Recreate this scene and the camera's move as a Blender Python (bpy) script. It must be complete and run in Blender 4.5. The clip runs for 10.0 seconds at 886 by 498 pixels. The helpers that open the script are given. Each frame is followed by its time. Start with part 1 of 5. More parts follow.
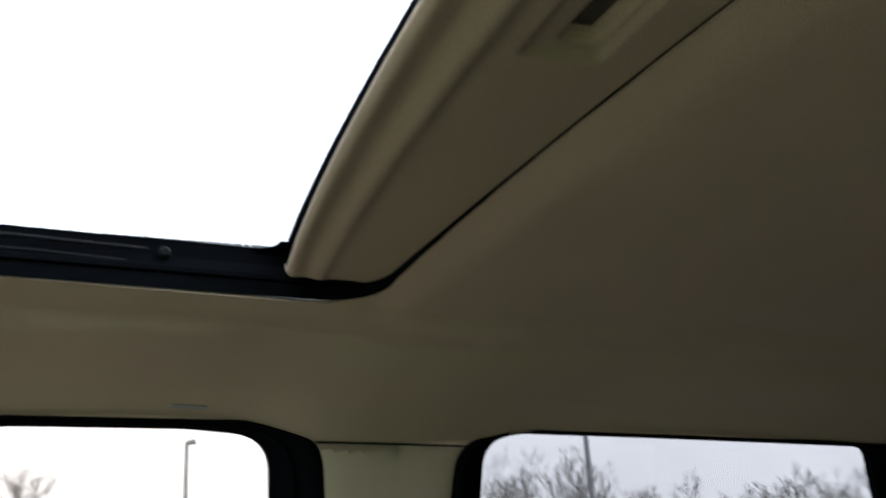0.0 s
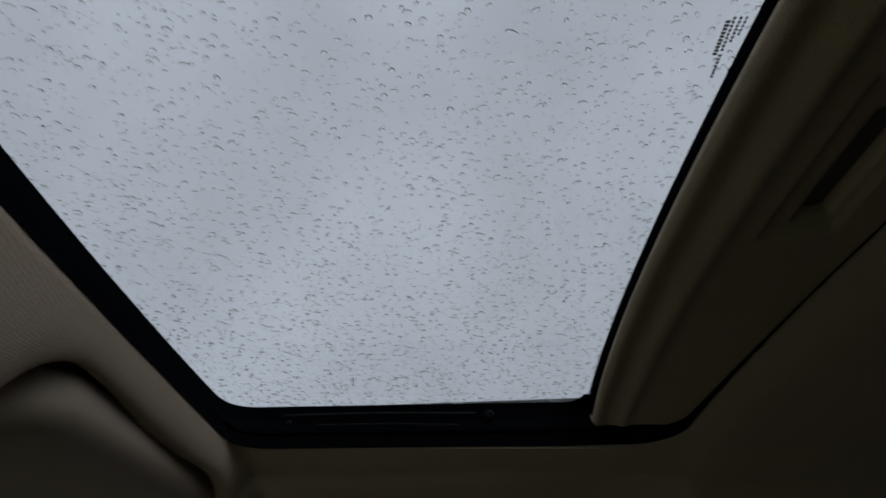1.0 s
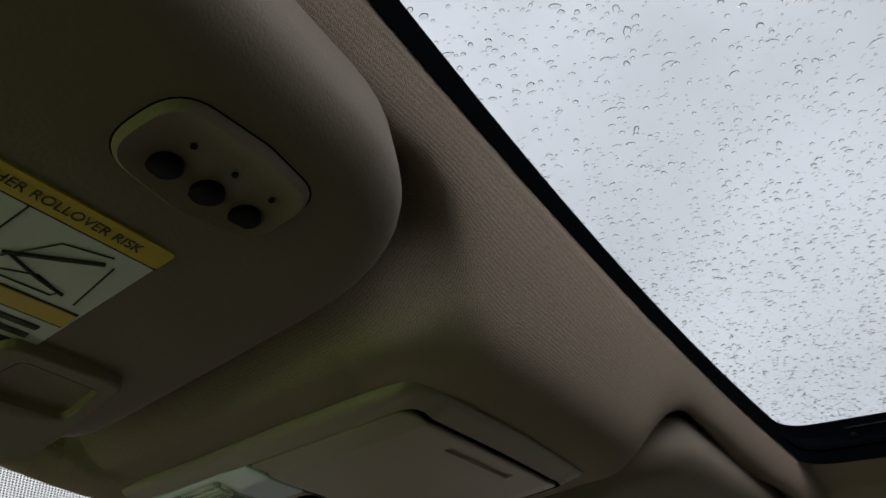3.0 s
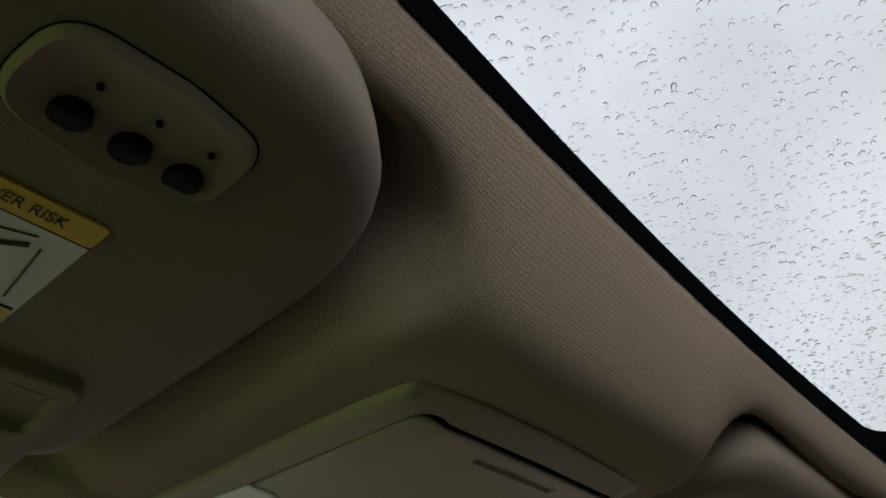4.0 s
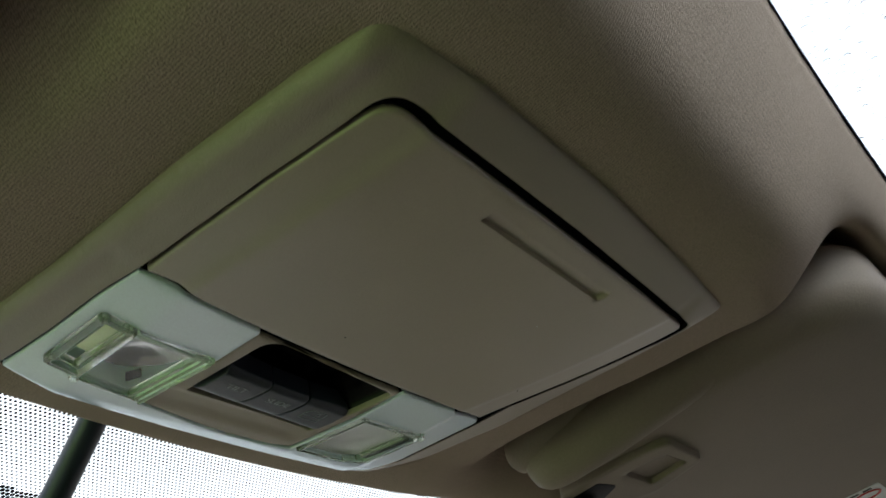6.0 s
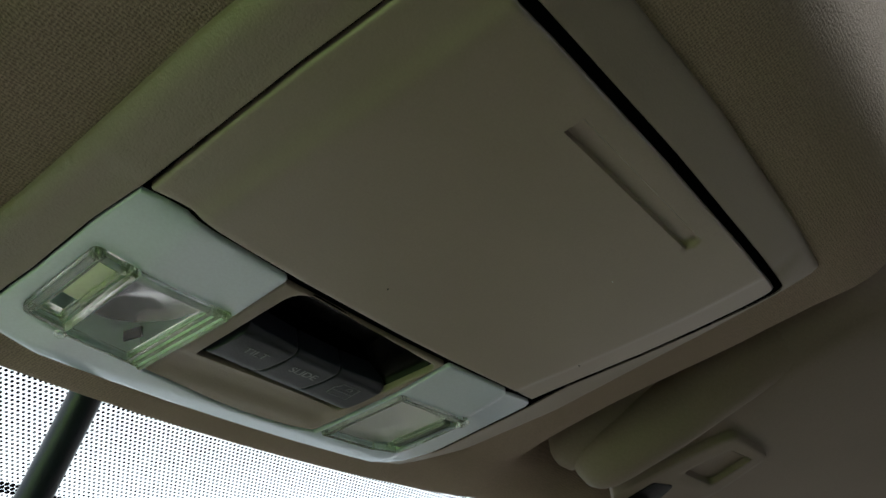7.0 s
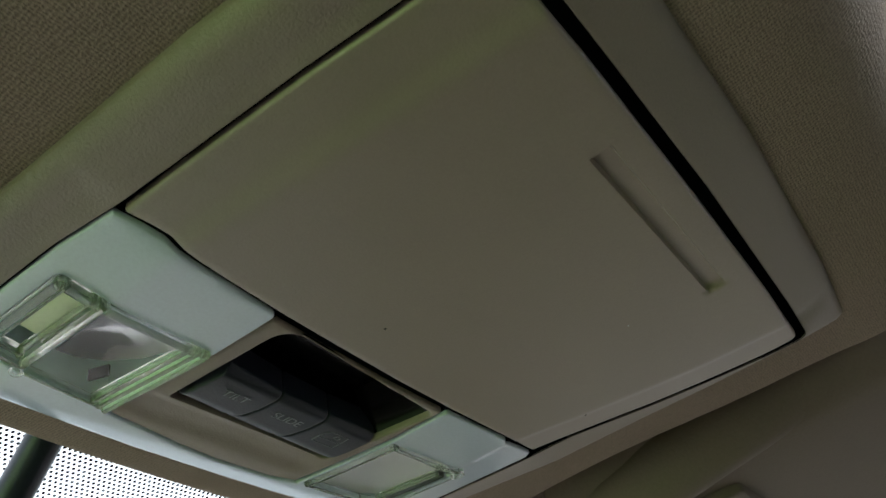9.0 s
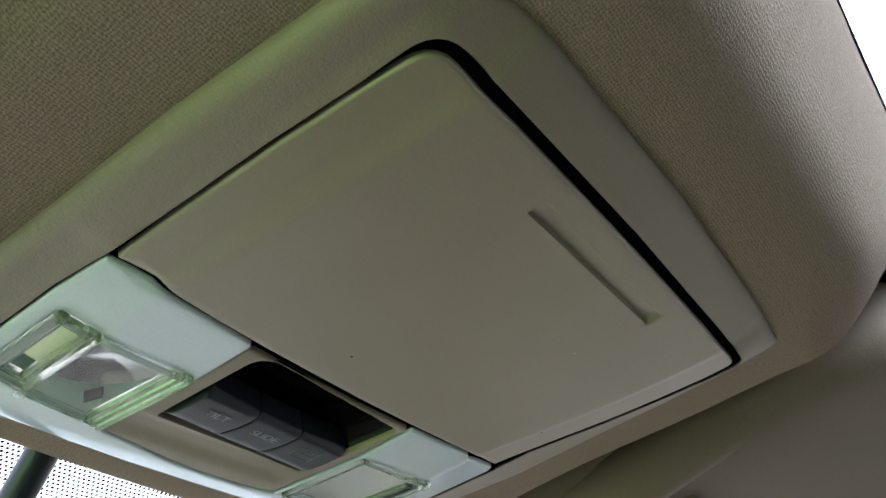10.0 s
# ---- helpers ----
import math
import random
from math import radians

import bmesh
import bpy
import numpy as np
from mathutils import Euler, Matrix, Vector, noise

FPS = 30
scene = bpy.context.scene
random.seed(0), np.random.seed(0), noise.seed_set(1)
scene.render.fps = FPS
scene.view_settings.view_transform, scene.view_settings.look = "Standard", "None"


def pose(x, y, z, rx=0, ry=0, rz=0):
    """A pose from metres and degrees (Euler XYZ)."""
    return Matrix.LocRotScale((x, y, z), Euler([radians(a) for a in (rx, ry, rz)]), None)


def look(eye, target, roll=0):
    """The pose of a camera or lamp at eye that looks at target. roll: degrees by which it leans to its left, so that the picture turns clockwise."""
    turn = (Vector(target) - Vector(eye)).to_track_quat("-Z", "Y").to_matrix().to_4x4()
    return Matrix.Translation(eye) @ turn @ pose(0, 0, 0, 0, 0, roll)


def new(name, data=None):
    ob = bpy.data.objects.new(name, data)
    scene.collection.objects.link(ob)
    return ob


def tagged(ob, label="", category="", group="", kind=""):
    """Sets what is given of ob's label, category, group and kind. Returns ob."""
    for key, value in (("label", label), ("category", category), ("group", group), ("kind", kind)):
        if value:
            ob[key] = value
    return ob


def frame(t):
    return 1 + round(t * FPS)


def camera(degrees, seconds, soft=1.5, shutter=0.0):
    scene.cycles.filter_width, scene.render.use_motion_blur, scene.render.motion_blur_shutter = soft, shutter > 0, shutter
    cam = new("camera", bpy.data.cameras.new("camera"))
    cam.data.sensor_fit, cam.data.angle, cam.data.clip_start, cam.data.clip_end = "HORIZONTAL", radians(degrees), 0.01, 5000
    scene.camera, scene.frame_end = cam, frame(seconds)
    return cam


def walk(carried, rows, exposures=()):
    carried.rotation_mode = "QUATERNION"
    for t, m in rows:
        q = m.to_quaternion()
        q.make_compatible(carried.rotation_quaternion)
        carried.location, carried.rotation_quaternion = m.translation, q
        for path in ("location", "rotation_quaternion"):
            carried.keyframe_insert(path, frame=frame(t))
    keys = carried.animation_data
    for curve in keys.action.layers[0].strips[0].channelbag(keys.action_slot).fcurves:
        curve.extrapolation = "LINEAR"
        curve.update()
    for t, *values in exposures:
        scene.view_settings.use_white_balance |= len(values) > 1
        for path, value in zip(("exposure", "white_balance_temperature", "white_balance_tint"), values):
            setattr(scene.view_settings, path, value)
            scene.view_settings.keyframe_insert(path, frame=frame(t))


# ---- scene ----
from mathutils.geometry import delaunay_2d_cdt

cam = camera(58.81, 10.0, shutter=0.3)
PATH = [
    (0.0, -0.1676, -0.3375, 1.4167, 106.42, 3.61, -115.43),
    (0.5, -0.2235, -0.3321, 1.4123, 112.72, 2.95, -103.52),
    (1.0, -0.2605, -0.3137, 1.4098, 117.02, 3.38, -92.98),
    (1.5, -0.3057, -0.2946, 1.3969, 118.53, 4.57, -86.38),
    (2.0, -0.3417, -0.2654, 1.3928, 119.00, 3.81, -77.20),
    (2.5, -0.3563, -0.2483, 1.3955, 119.28, 3.38, -67.31),
    (2.7, -0.3543, -0.2454, 1.3982, 119.56, 3.09, -63.78),
    (3.8, -0.2971, -0.2449, 1.4033, 122.75, 2.46, -54.57),
    (4.0, -0.2927, -0.2411, 1.4063, 122.83, 2.66, -54.17),
    (4.5, -0.2353, -0.2211, 1.4107, 123.52, 2.37, -52.69),
    (5.0, -0.2126, -0.2181, 1.3985, 124.68, 2.75, -51.90),
    (5.5, -0.1905, -0.1857, 1.3908, 123.36, 4.54, -51.81),
    (6.0, -0.1746, -0.1584, 1.3890, 122.87, 5.29, -51.83),
    (6.2, -0.1679, -0.1486, 1.3875, 122.72, 5.32, -51.64),
    (7.3, -0.1418, -0.1115, 1.3994, 124.79, 4.95, -52.09),
    (7.5, -0.1382, -0.1074, 1.4027, 124.93, 5.03, -52.47),
    (8.0, -0.1369, -0.1018, 1.4044, 125.55, 4.96, -52.87),
    (8.5, -0.1370, -0.1028, 1.4040, 126.16, 4.99, -53.31),
    (9.0, -0.1397, -0.1063, 1.4050, 126.57, 4.79, -53.73),
    (9.5, -0.1437, -0.1200, 1.4042, 126.93, 4.67, -54.07),
    (10.0, -0.1517, -0.1255, 1.3986, 126.90, 4.59, -54.20),
]
EXPOSURES = [(0.0, 1.7, 6400, 9), (0.5, -0.2, 6500, 10), (1.0, -0.83, 6400, 10), (2.0, -0.87, 6500, 10), (2.5, -0.42, 6600, 11), (3.8, -0.05, 6900, 13), (4.5, 0.25, 6850, 12), (5.0, 0.60, 6650, 10), (5.5, 0.70, 6350, 9), (6.2, 1.17, 6200, 8), (7.3, 0.82, 6150, 7), (8.0, 1.33, 6100, 7), (9.0, 1.25, 6050, 9), (10.0, 1.95, 5850, 11)]
walk(cam, [(t, pose(*p)) for t, *p in PATH], EXPOSURES)

# ---------------------------------------------------------------- world and light
world = bpy.data.worlds.new("overcast")
scene.world = world
world.use_nodes = True
wn, wl = world.node_tree.nodes, world.node_tree.links
sky = wn.new("ShaderNodeTexSky")
sky.sky_type = "NISHITA"
sky.sun_disc = False
sky.sun_elevation, sky.sun_rotation = radians(38), radians(200)
sky.dust_density, sky.air_density = 6.0, 1.0
grey = wn.new("ShaderNodeHueSaturation")
grey.inputs["Saturation"].default_value = 0.12
cloud = wn.new("ShaderNodeTexNoise")
cloud.inputs["Scale"].default_value, cloud.inputs["Detail"].default_value = 3.5, 4.0
ramp = wn.new("ShaderNodeMapRange")
ramp.inputs["From Min"].default_value, ramp.inputs["From Max"].default_value = 0.3, 0.7
ramp.inputs["To Min"].default_value, ramp.inputs["To Max"].default_value = 0.87, 1.12
tone = wn.new("ShaderNodeMix")
tone.data_type, tone.blend_type = "RGBA", "MIX"
tone.inputs["Factor"].default_value = 0.75
tone.inputs["B"].default_value = (8.6, 8.9, 9.5, 1)
veil = wn.new("ShaderNodeVectorMath")
veil.operation = "SCALE"
back = wn["Background"]
back.inputs["Strength"].default_value = 0.12
coord = wn.new("ShaderNodeTexCoord")
wl.new(coord.outputs["Generated"], cloud.inputs["Vector"])
wl.new(cloud.outputs["Fac"], ramp.inputs["Value"])
wl.new(sky.outputs[0], grey.inputs["Color"])
wl.new(grey.outputs[0], tone.inputs["A"])
wl.new(tone.outputs["Result"], veil.inputs[0])
wl.new(ramp.outputs[0], veil.inputs["Scale"])
wl.new(veil.outputs[0], back.inputs["Color"])

sun = new("sun", bpy.data.lights.new("sun", "SUN"))
sun.data.energy, sun.data.angle, sun.data.color = 0.7, radians(40), (1.0, 0.97, 0.93)
sun.matrix_world = look((-3, -8, 8), (0, 0, 0))

# added green fill lamp in the opening of the unseen driver's window
fill_lamp = new("window_fill", bpy.data.lights.new("window_fill", "AREA"))
fill_lamp.data.shape, fill_lamp.data.size, fill_lamp.data.size_y = "RECTANGLE", 0.46, 0.05
fill_lamp.data.energy, fill_lamp.data.color = 0.21, (0.64, 1.0, 0.28)
fill_lamp.matrix_world = look((-0.594, 0.03, 1.455), (0.0, 0.03, 1.455))


# ---------------------------------------------------------------- materials
def material(name, colour, rough=0.6, metal=0.0, grain=0.0, grain_scale=900.0, mottle=0.0, mottle_scale=14.0, spec=0.5,
             second=None, sheen=0.0):
    m = bpy.data.materials.new(name)
    m.use_nodes = True
    n, l = m.node_tree.nodes, m.node_tree.links
    b = n["Principled BSDF"]
    b.inputs["Base Color"].default_value = (*colour, 1)
    b.inputs["Roughness"].default_value, b.inputs["Metallic"].default_value = rough, metal
    b.inputs["Specular IOR Level"].default_value = spec
    if sheen:
        b.inputs["Sheen Weight"].default_value = sheen
    tc = n.new("ShaderNodeTexCoord")
    if mottle or second:
        big = n.new("ShaderNodeTexNoise")
        big.inputs["Scale"].default_value, big.inputs["Detail"].default_value = mottle_scale, 5
        l.new(tc.outputs["Object"], big.inputs["Vector"])
        fine = n.new("ShaderNodeTexNoise")
        fine.inputs["Scale"].default_value, fine.inputs["Detail"].default_value = grain_scale, 2
        l.new(tc.outputs["Object"], fine.inputs["Vector"])
        add = n.new("ShaderNodeMath")
        add.operation = "ADD"
        l.new(big.outputs["Fac"], add.inputs[0])
        l.new(fine.outputs["Fac"], add.inputs[1])
        mr = n.new("ShaderNodeMapRange")
        mr.inputs["From Min"].default_value, mr.inputs["From Max"].default_value = 0.7, 1.3
        l.new(add.outputs[0], mr.inputs["Value"])
        mix = n.new("ShaderNodeMix")
        mix.data_type = "RGBA"
        lo = second or tuple(c * (1 - mottle) for c in colour)
        hi = colour if second else tuple(min(1, c * (1 + mottle)) for c in colour)
        mix.inputs["A"].default_value, mix.inputs["B"].default_value = (*lo, 1), (*hi, 1)
        l.new(mr.outputs[0], mix.inputs["Factor"])
        l.new(mix.outputs["Result"], b.inputs["Base Color"])
    if grain:
        g = n.new("ShaderNodeTexNoise")
        g.inputs["Scale"].default_value, g.inputs["Detail"].default_value = grain_scale, 3
        l.new(tc.outputs["Object"], g.inputs["Vector"])
        bump = n.new("ShaderNodeBump")
        bump.inputs["Strength"].default_value, bump.inputs["Distance"].default_value = grain, 0.0006
        l.new(g.outputs["Fac"], bump.inputs["Height"])
        l.new(bump.outputs[0], b.inputs["Normal"])
    return m


def knit(name, colour):
    """Knitted headliner cloth: short crossing yarns with darker gaps, and soft patches."""
    m = material(name, colour, 0.95, mottle=0.04, mottle_scale=9, grain_scale=1300, spec=0.1)
    n, l = m.node_tree.nodes, m.node_tree.links
    b = n["Principled BSDF"]
    tc = n.new("ShaderNodeTexCoord")
    rows = []
    for axis in ("X", "Y"):
        row = n.new("ShaderNodeTexWave")
        row.bands_direction = axis
        row.inputs["Scale"].default_value, row.inputs["Distortion"].default_value = (350, 4.6) if axis == "X" else (410, 5.4)
        row.inputs["Detail"].default_value, row.inputs["Detail Scale"].default_value = 2.0, 2.2
        l.new(tc.outputs["Object"], row.inputs["Vector"])
        rows.append(row.outputs["Fac"])
    weave = n.new("ShaderNodeMath")
    weave.operation = "ADD"
    l.new(rows[0], weave.inputs[0])
    l.new(rows[1], weave.inputs[1])
    fuzz = n.new("ShaderNodeTexNoise")
    fuzz.inputs["Scale"].default_value, fuzz.inputs["Detail"].default_value = 2100, 2.0
    l.new(tc.outputs["Object"], fuzz.inputs["Vector"])
    blend = n.new("ShaderNodeMath")
    blend.operation = "MULTIPLY_ADD"
    blend.inputs[1].default_value = 0.28
    l.new(weave.outputs[0], blend.inputs[0])
    l.new(fuzz.outputs["Fac"], blend.inputs[2])
    fibre = n.new("ShaderNodeMapRange")
    fibre.inputs["From Min"].default_value, fibre.inputs["From Max"].default_value = 0.48, 1.08
    fibre.inputs["To Min"].default_value, fibre.inputs["To Max"].default_value = 0.71, 1.23
    l.new(blend.outputs[0], fibre.inputs["Value"])
    tint = n.new("ShaderNodeVectorMath")
    tint.operation = "SCALE"
    old = b.inputs["Base Color"].links[0].from_socket
    l.new(old, tint.inputs[0])
    l.new(fibre.outputs[0], tint.inputs["Scale"])
    l.new(tint.outputs[0], b.inputs["Base Color"])
    bump = n.new("ShaderNodeBump")
    bump.inputs["Strength"].default_value, bump.inputs["Distance"].default_value = 0.45, 0.0006
    l.new(blend.outputs[0], bump.inputs["Height"])
    l.new(bump.outputs[0], b.inputs["Normal"])
    return m


def pane(name, tint, gloss=0.05):
    """Thin window glass: tinted clear view with a mirror sheen."""
    m = bpy.data.materials.new(name)
    m.use_nodes = True
    n, l = m.node_tree.nodes, m.node_tree.links
    n.remove(n["Principled BSDF"])
    clear, shine, mix, fr = (n.new("ShaderNodeBsdfTransparent"), n.new("ShaderNodeBsdfGlossy"),
                             n.new("ShaderNodeMixShader"), n.new("ShaderNodeLayerWeight"))
    power, scale = n.new("ShaderNodeMath"), n.new("ShaderNodeMath")
    power.operation, scale.operation = "POWER", "MULTIPLY_ADD"
    power.inputs[1].default_value = 5
    scale.inputs[1].default_value, scale.inputs[2].default_value = 0.85, 0.05
    clear.inputs["Color"].default_value = (*tint, 1)
    shine.inputs["Roughness"].default_value = gloss
    fr.inputs["Blend"].default_value = 0.5
    l.new(fr.outputs["Facing"], power.inputs[0])
    l.new(power.outputs[0], scale.inputs[0])
    l.new(scale.outputs[0], mix.inputs[0])
    l.new(clear.outputs[0], mix.inputs[1])
    l.new(shine.outputs[0], mix.inputs[2])
    l.new(mix.outputs[0], n["Material Output"].inputs["Surface"])
    return m


def clear(name, tint, ior, rough=0.0, through_=1.0):
    m = bpy.data.materials.new(name)
    m.use_nodes = True
    b = m.node_tree.nodes["Principled BSDF"]
    b.inputs["Base Color"].default_value = (*tint, 1)
    b.inputs["Transmission Weight"].default_value = through_
    b.inputs["Roughness"].default_value, b.inputs["IOR"].default_value = rough, ior
    return m


CLOTH = knit("headliner_cloth", (0.340, 0.270, 0.208))
TRIM = material("beige_trim", (0.315, 0.262, 0.202), 0.5, spec=0.7, grain=0.22, grain_scale=1900, mottle=0.05)
DOOR = material("beige_moulding", (0.338, 0.280, 0.214), 0.40, spec=0.9, grain=0.10, grain_scale=1800, mottle=0.05, mottle_scale=25)
VINYL = material("visor_vinyl", (0.215, 0.172, 0.130), 0.6, spec=0.22, grain=0.22, grain_scale=900, mottle=0.06)
FIBRE = material("loose_fibre", (0.50, 0.42, 0.36), 0.9, mottle=0.1, mottle_scale=60, spec=0.1)
_n, _l = FIBRE.node_tree.nodes, FIBRE.node_tree.links
_thin, _mix = _n.new("ShaderNodeBsdfTranslucent"), _n.new("ShaderNodeMixShader")
_thin.inputs["Color"].default_value, _mix.inputs[0].default_value = (0.86, 0.78, 0.70, 1), 0.7
_l.new(_n["Principled BSDF"].outputs[0], _mix.inputs[1])
_l.new(_thin.outputs[0], _mix.inputs[2])
_l.new(_mix.outputs[0], _n["Material Output"].inputs["Surface"])
SHADE = knit("shade_cloth", (0.330, 0.264, 0.196))
BLACK = material("black_plastic", (0.005, 0.0055, 0.007), 0.5, spec=0.06, grain=0.25, grain_scale=900, mottle=0.2)
SEAL = material("black_rubber", (0.0030, 0.0034, 0.0045), 0.8, spec=0.0, grain=0.2, grain_scale=600, mottle=0.2)
# near-black that stands in for the shade inside the console gaps
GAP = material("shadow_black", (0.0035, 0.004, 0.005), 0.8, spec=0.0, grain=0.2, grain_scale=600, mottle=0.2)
KEY = material("key_plastic", (0.026, 0.032, 0.048), 0.34, spec=0.42, grain=0.12, grain_scale=1600, mottle=0.1)
PIANO = material("gloss_black", (0.004, 0.004, 0.005), 0.16, spec=0.22)
FROST = material("frosted_grey", (0.68, 0.78, 0.88), 0.20, spec=0.9, grain=0.06, grain_scale=1200, mottle=0.04, mottle_scale=20)
CLEAR = clear("clear_acrylic", (0.97, 0.98, 0.98), 1.49, 0.04, 0.94)
MIRROR = material("lamp_reflector", (0.60, 0.60, 0.66), 0.22, metal=0.9, mottle=0.12, mottle_scale=60)
LENS = pane("lens_window", (0.97, 0.98, 0.98), 0.02)
# white standing in for the bright windscreen mirrored in the right lamp
LAMP_WHITE = material("whitened_reflector", (0.95, 0.95, 0.97), 0.12, mottle=0.05, mottle_scale=70, spec=0.8)
BULB = material("bulb_cover", (0.74, 0.70, 0.66), 0.4, mottle=0.05)
KEY_INK = material("key_lettering", (0.26, 0.28, 0.31), 0.5)
INK = material("print_grey", (0.11, 0.115, 0.12), 0.6)
DARK_INK = material("print_black", (0.02, 0.02, 0.02), 0.6)
YELLOW = material("label_yellow", (0.62, 0.42, 0.03), 0.45, mottle=0.05)
PAPER = material("label_white", (0.62, 0.64, 0.62), 0.4, mottle=0.04)
RED = material("label_red", (0.55, 0.06, 0.05), 0.5)
RAIN = clear("rain_water", (1, 1, 1), 1.33)
ROOF_GLASS = pane("roof_glass", (0.83, 0.89, 0.94))
SCREEN_GLASS = pane("screen_glass", (0.95, 0.99, 0.97))
FRONT_GLASS = pane("door_glass", (0.56, 0.51, 0.46))
REAR_GLASS = pane("privacy_glass", (0.27, 0.27, 0.28))
# unseen pane, tinted strongly green to colour the light from the driver's side
DRIVER_GLASS = pane("driver_glass", (0.58, 0.86, 0.32))
LOWER = material("lower_trim", (0.050, 0.040, 0.033), 0.8, grain=0.3, grain_scale=300, mottle=0.2, mottle_scale=6)
DASH = material("dash_bounce", (0.52, 0.46, 0.40), 0.7, grain=0.3, grain_scale=400, mottle=0.08, mottle_scale=5)
PAINT = material("body_paint", (0.10, 0.11, 0.12), 0.3, metal=0.4, mottle=0.05)
CONCRETE = material("wet_concrete", (0.34, 0.34, 0.33), 0.6, mottle=0.3, mottle_scale=0.4, grain_scale=8, second=(0.27, 0.275, 0.26))
BARK = material("bare_bark", (0.085, 0.072, 0.066), 0.9, mottle=0.3, mottle_scale=3, grain_scale=20)
STEEL = material("galvanised_steel", (0.22, 0.23, 0.24), 0.5, metal=0.6, mottle=0.2, mottle_scale=4)


# ---------------------------------------------------------------- builders
def mesh_ob(name, verts, faces, mat, smooth=True):
    me = bpy.data.meshes.new(name)
    me.from_pydata([tuple(v) for v in verts], [], faces)
    me.materials.append(mat)
    if smooth:
        me.polygons.foreach_set("use_smooth", [True] * len(me.polygons))
    me.update()
    return new(name, me)


def under(ob, parent, label=""):
    ob.parent = parent
    if label:
        tagged(ob, label)
    return ob


def loft(name, rings, mat, parent=None, label="", cap_start=False, cap_end=True, smooth=True, closed=True, sharp=None):
    """Skin over rings of equal length."""
    n = len(rings[0])
    verts = [p for r in rings for p in r]
    faces = []
    for k in range(len(rings) - 1):
        for i in range(n if closed else n - 1):
            j = (i + 1) % n
            faces.append((k * n + i, k * n + j, (k + 1) * n + j, (k + 1) * n + i))
    if cap_start:
        faces.append(tuple(range(n))[::-1])
    if cap_end:
        faces.append(tuple((len(rings) - 1) * n + i for i in range(n)))
    ob = mesh_ob(name, verts, faces, mat, smooth)
    bm = bmesh.new()
    bm.from_mesh(ob.data)
    bmesh.ops.recalc_face_normals(bm, faces=bm.faces)
    for e in bm.edges:
        if len(e.link_faces) == 2 and e.calc_face_angle(0) > radians(sharp or 38):
            e.smooth = False
    bm.to_mesh(ob.data)
    bm.free()
    return under(ob, parent, label) if parent else ob


def rounded(corners, radii, n=7):
    """Outline of a polygon with rounded corners, counter-clockwise as given."""
    out = []
    m = len(corners)
    for i in range(m):
        p, a, b = Vector(corners[i]), Vector(corners[i - 1]), Vector(corners[(i + 1) % m])
        r = radii[i] if isinstance(radii, (list, tuple)) else radii
        u, v = (a - p).normalized(), (b - p).normalized()
        ang = u.angle(v)
        d = min(r / math.tan(ang / 2), 0.49 * (a - p).length, 0.49 * (b - p).length)
        if d < 1e-6:
            out.append((p.x, p.y))
            continue
        s, e = p + u * d, p + v * d
        for k in range(n + 1):
            t = k / n
            q = s * (1 - t) ** 2 + p * 2 * t * (1 - t) + e * t * t
            out.append((q.x, q.y))
    return out


def resample(line, step):
    """Closed outline with extra points, so that no side is longer than step."""
    out = []
    for i in range(len(line)):
        a, b = Vector(line[i]), Vector(line[(i + 1) % len(line)])
        k = max(1, math.ceil((b - a).length / step))
        out += [tuple(a.lerp(b, j / k)) for j in range(k)]
    return out


def inset(line, d):
    """Outline moved inwards by d (outwards if negative) along its normals."""
    n = len(line)
    area = sum(line[i - 1][0] * line[i][1] - line[i][0] * line[i - 1][1] for i in range(n))
    s = 1 if area > 0 else -1
    out = []
    for i in range(n):
        a, b = Vector(line[i - 1]), Vector(line[(i + 1) % n])
        t = (b - a)
        if t.length < 1e-9:
            out.append(line[i])
            continue
        t.normalize()
        out.append((line[i][0] - t.y * d * s, line[i][1] + t.x * d * s))
    return out


def plate(name, line, profile, put, mat, parent=None, label="", cap_start=False, cap_end=True, sharp=None):
    """Slab over an outline; profile holds (inset, depth) steps and put turns (u, v, depth) into a place."""
    return loft(name, [[put(u, v, w) for u, v in inset(line, d)] for d, w in profile], mat, parent, label, cap_start, cap_end, sharp=sharp)


def smooth(a, b, x):
    t = min(1.0, max(0.0, (x - a) / (b - a)))
    return t * t * (3 - 2 * t)


def curve(pts, x):
    """Height along a chain of (x, value) with eased joints."""
    if x <= pts[0][0]:
        return pts[0][1]
    for i in range(len(pts) - 1):
        (a, u), (b, v) = pts[i], pts[i + 1]
        if x <= b:
            m = lambda k: ((pts[k + 1][1] - pts[k - 1][1]) / (pts[k + 1][0] - pts[k - 1][0]) if 0 < k < len(pts) - 1
                           else ((pts[1][1] - pts[0][1]) / (pts[1][0] - pts[0][0]) if k == 0 else (pts[-1][1] - pts[-2][1]) / (pts[-1][0] - pts[-2][0])))
            t, h = (x - a) / (b - a), b - a
            return ((2 * t**3 - 3 * t * t + 1) * u + (t**3 - 2 * t * t + t) * h * m(i) + (3 * t * t - 2 * t**3) * v + (t**3 - t * t) * h * m(i + 1))
    return pts[-1][1]


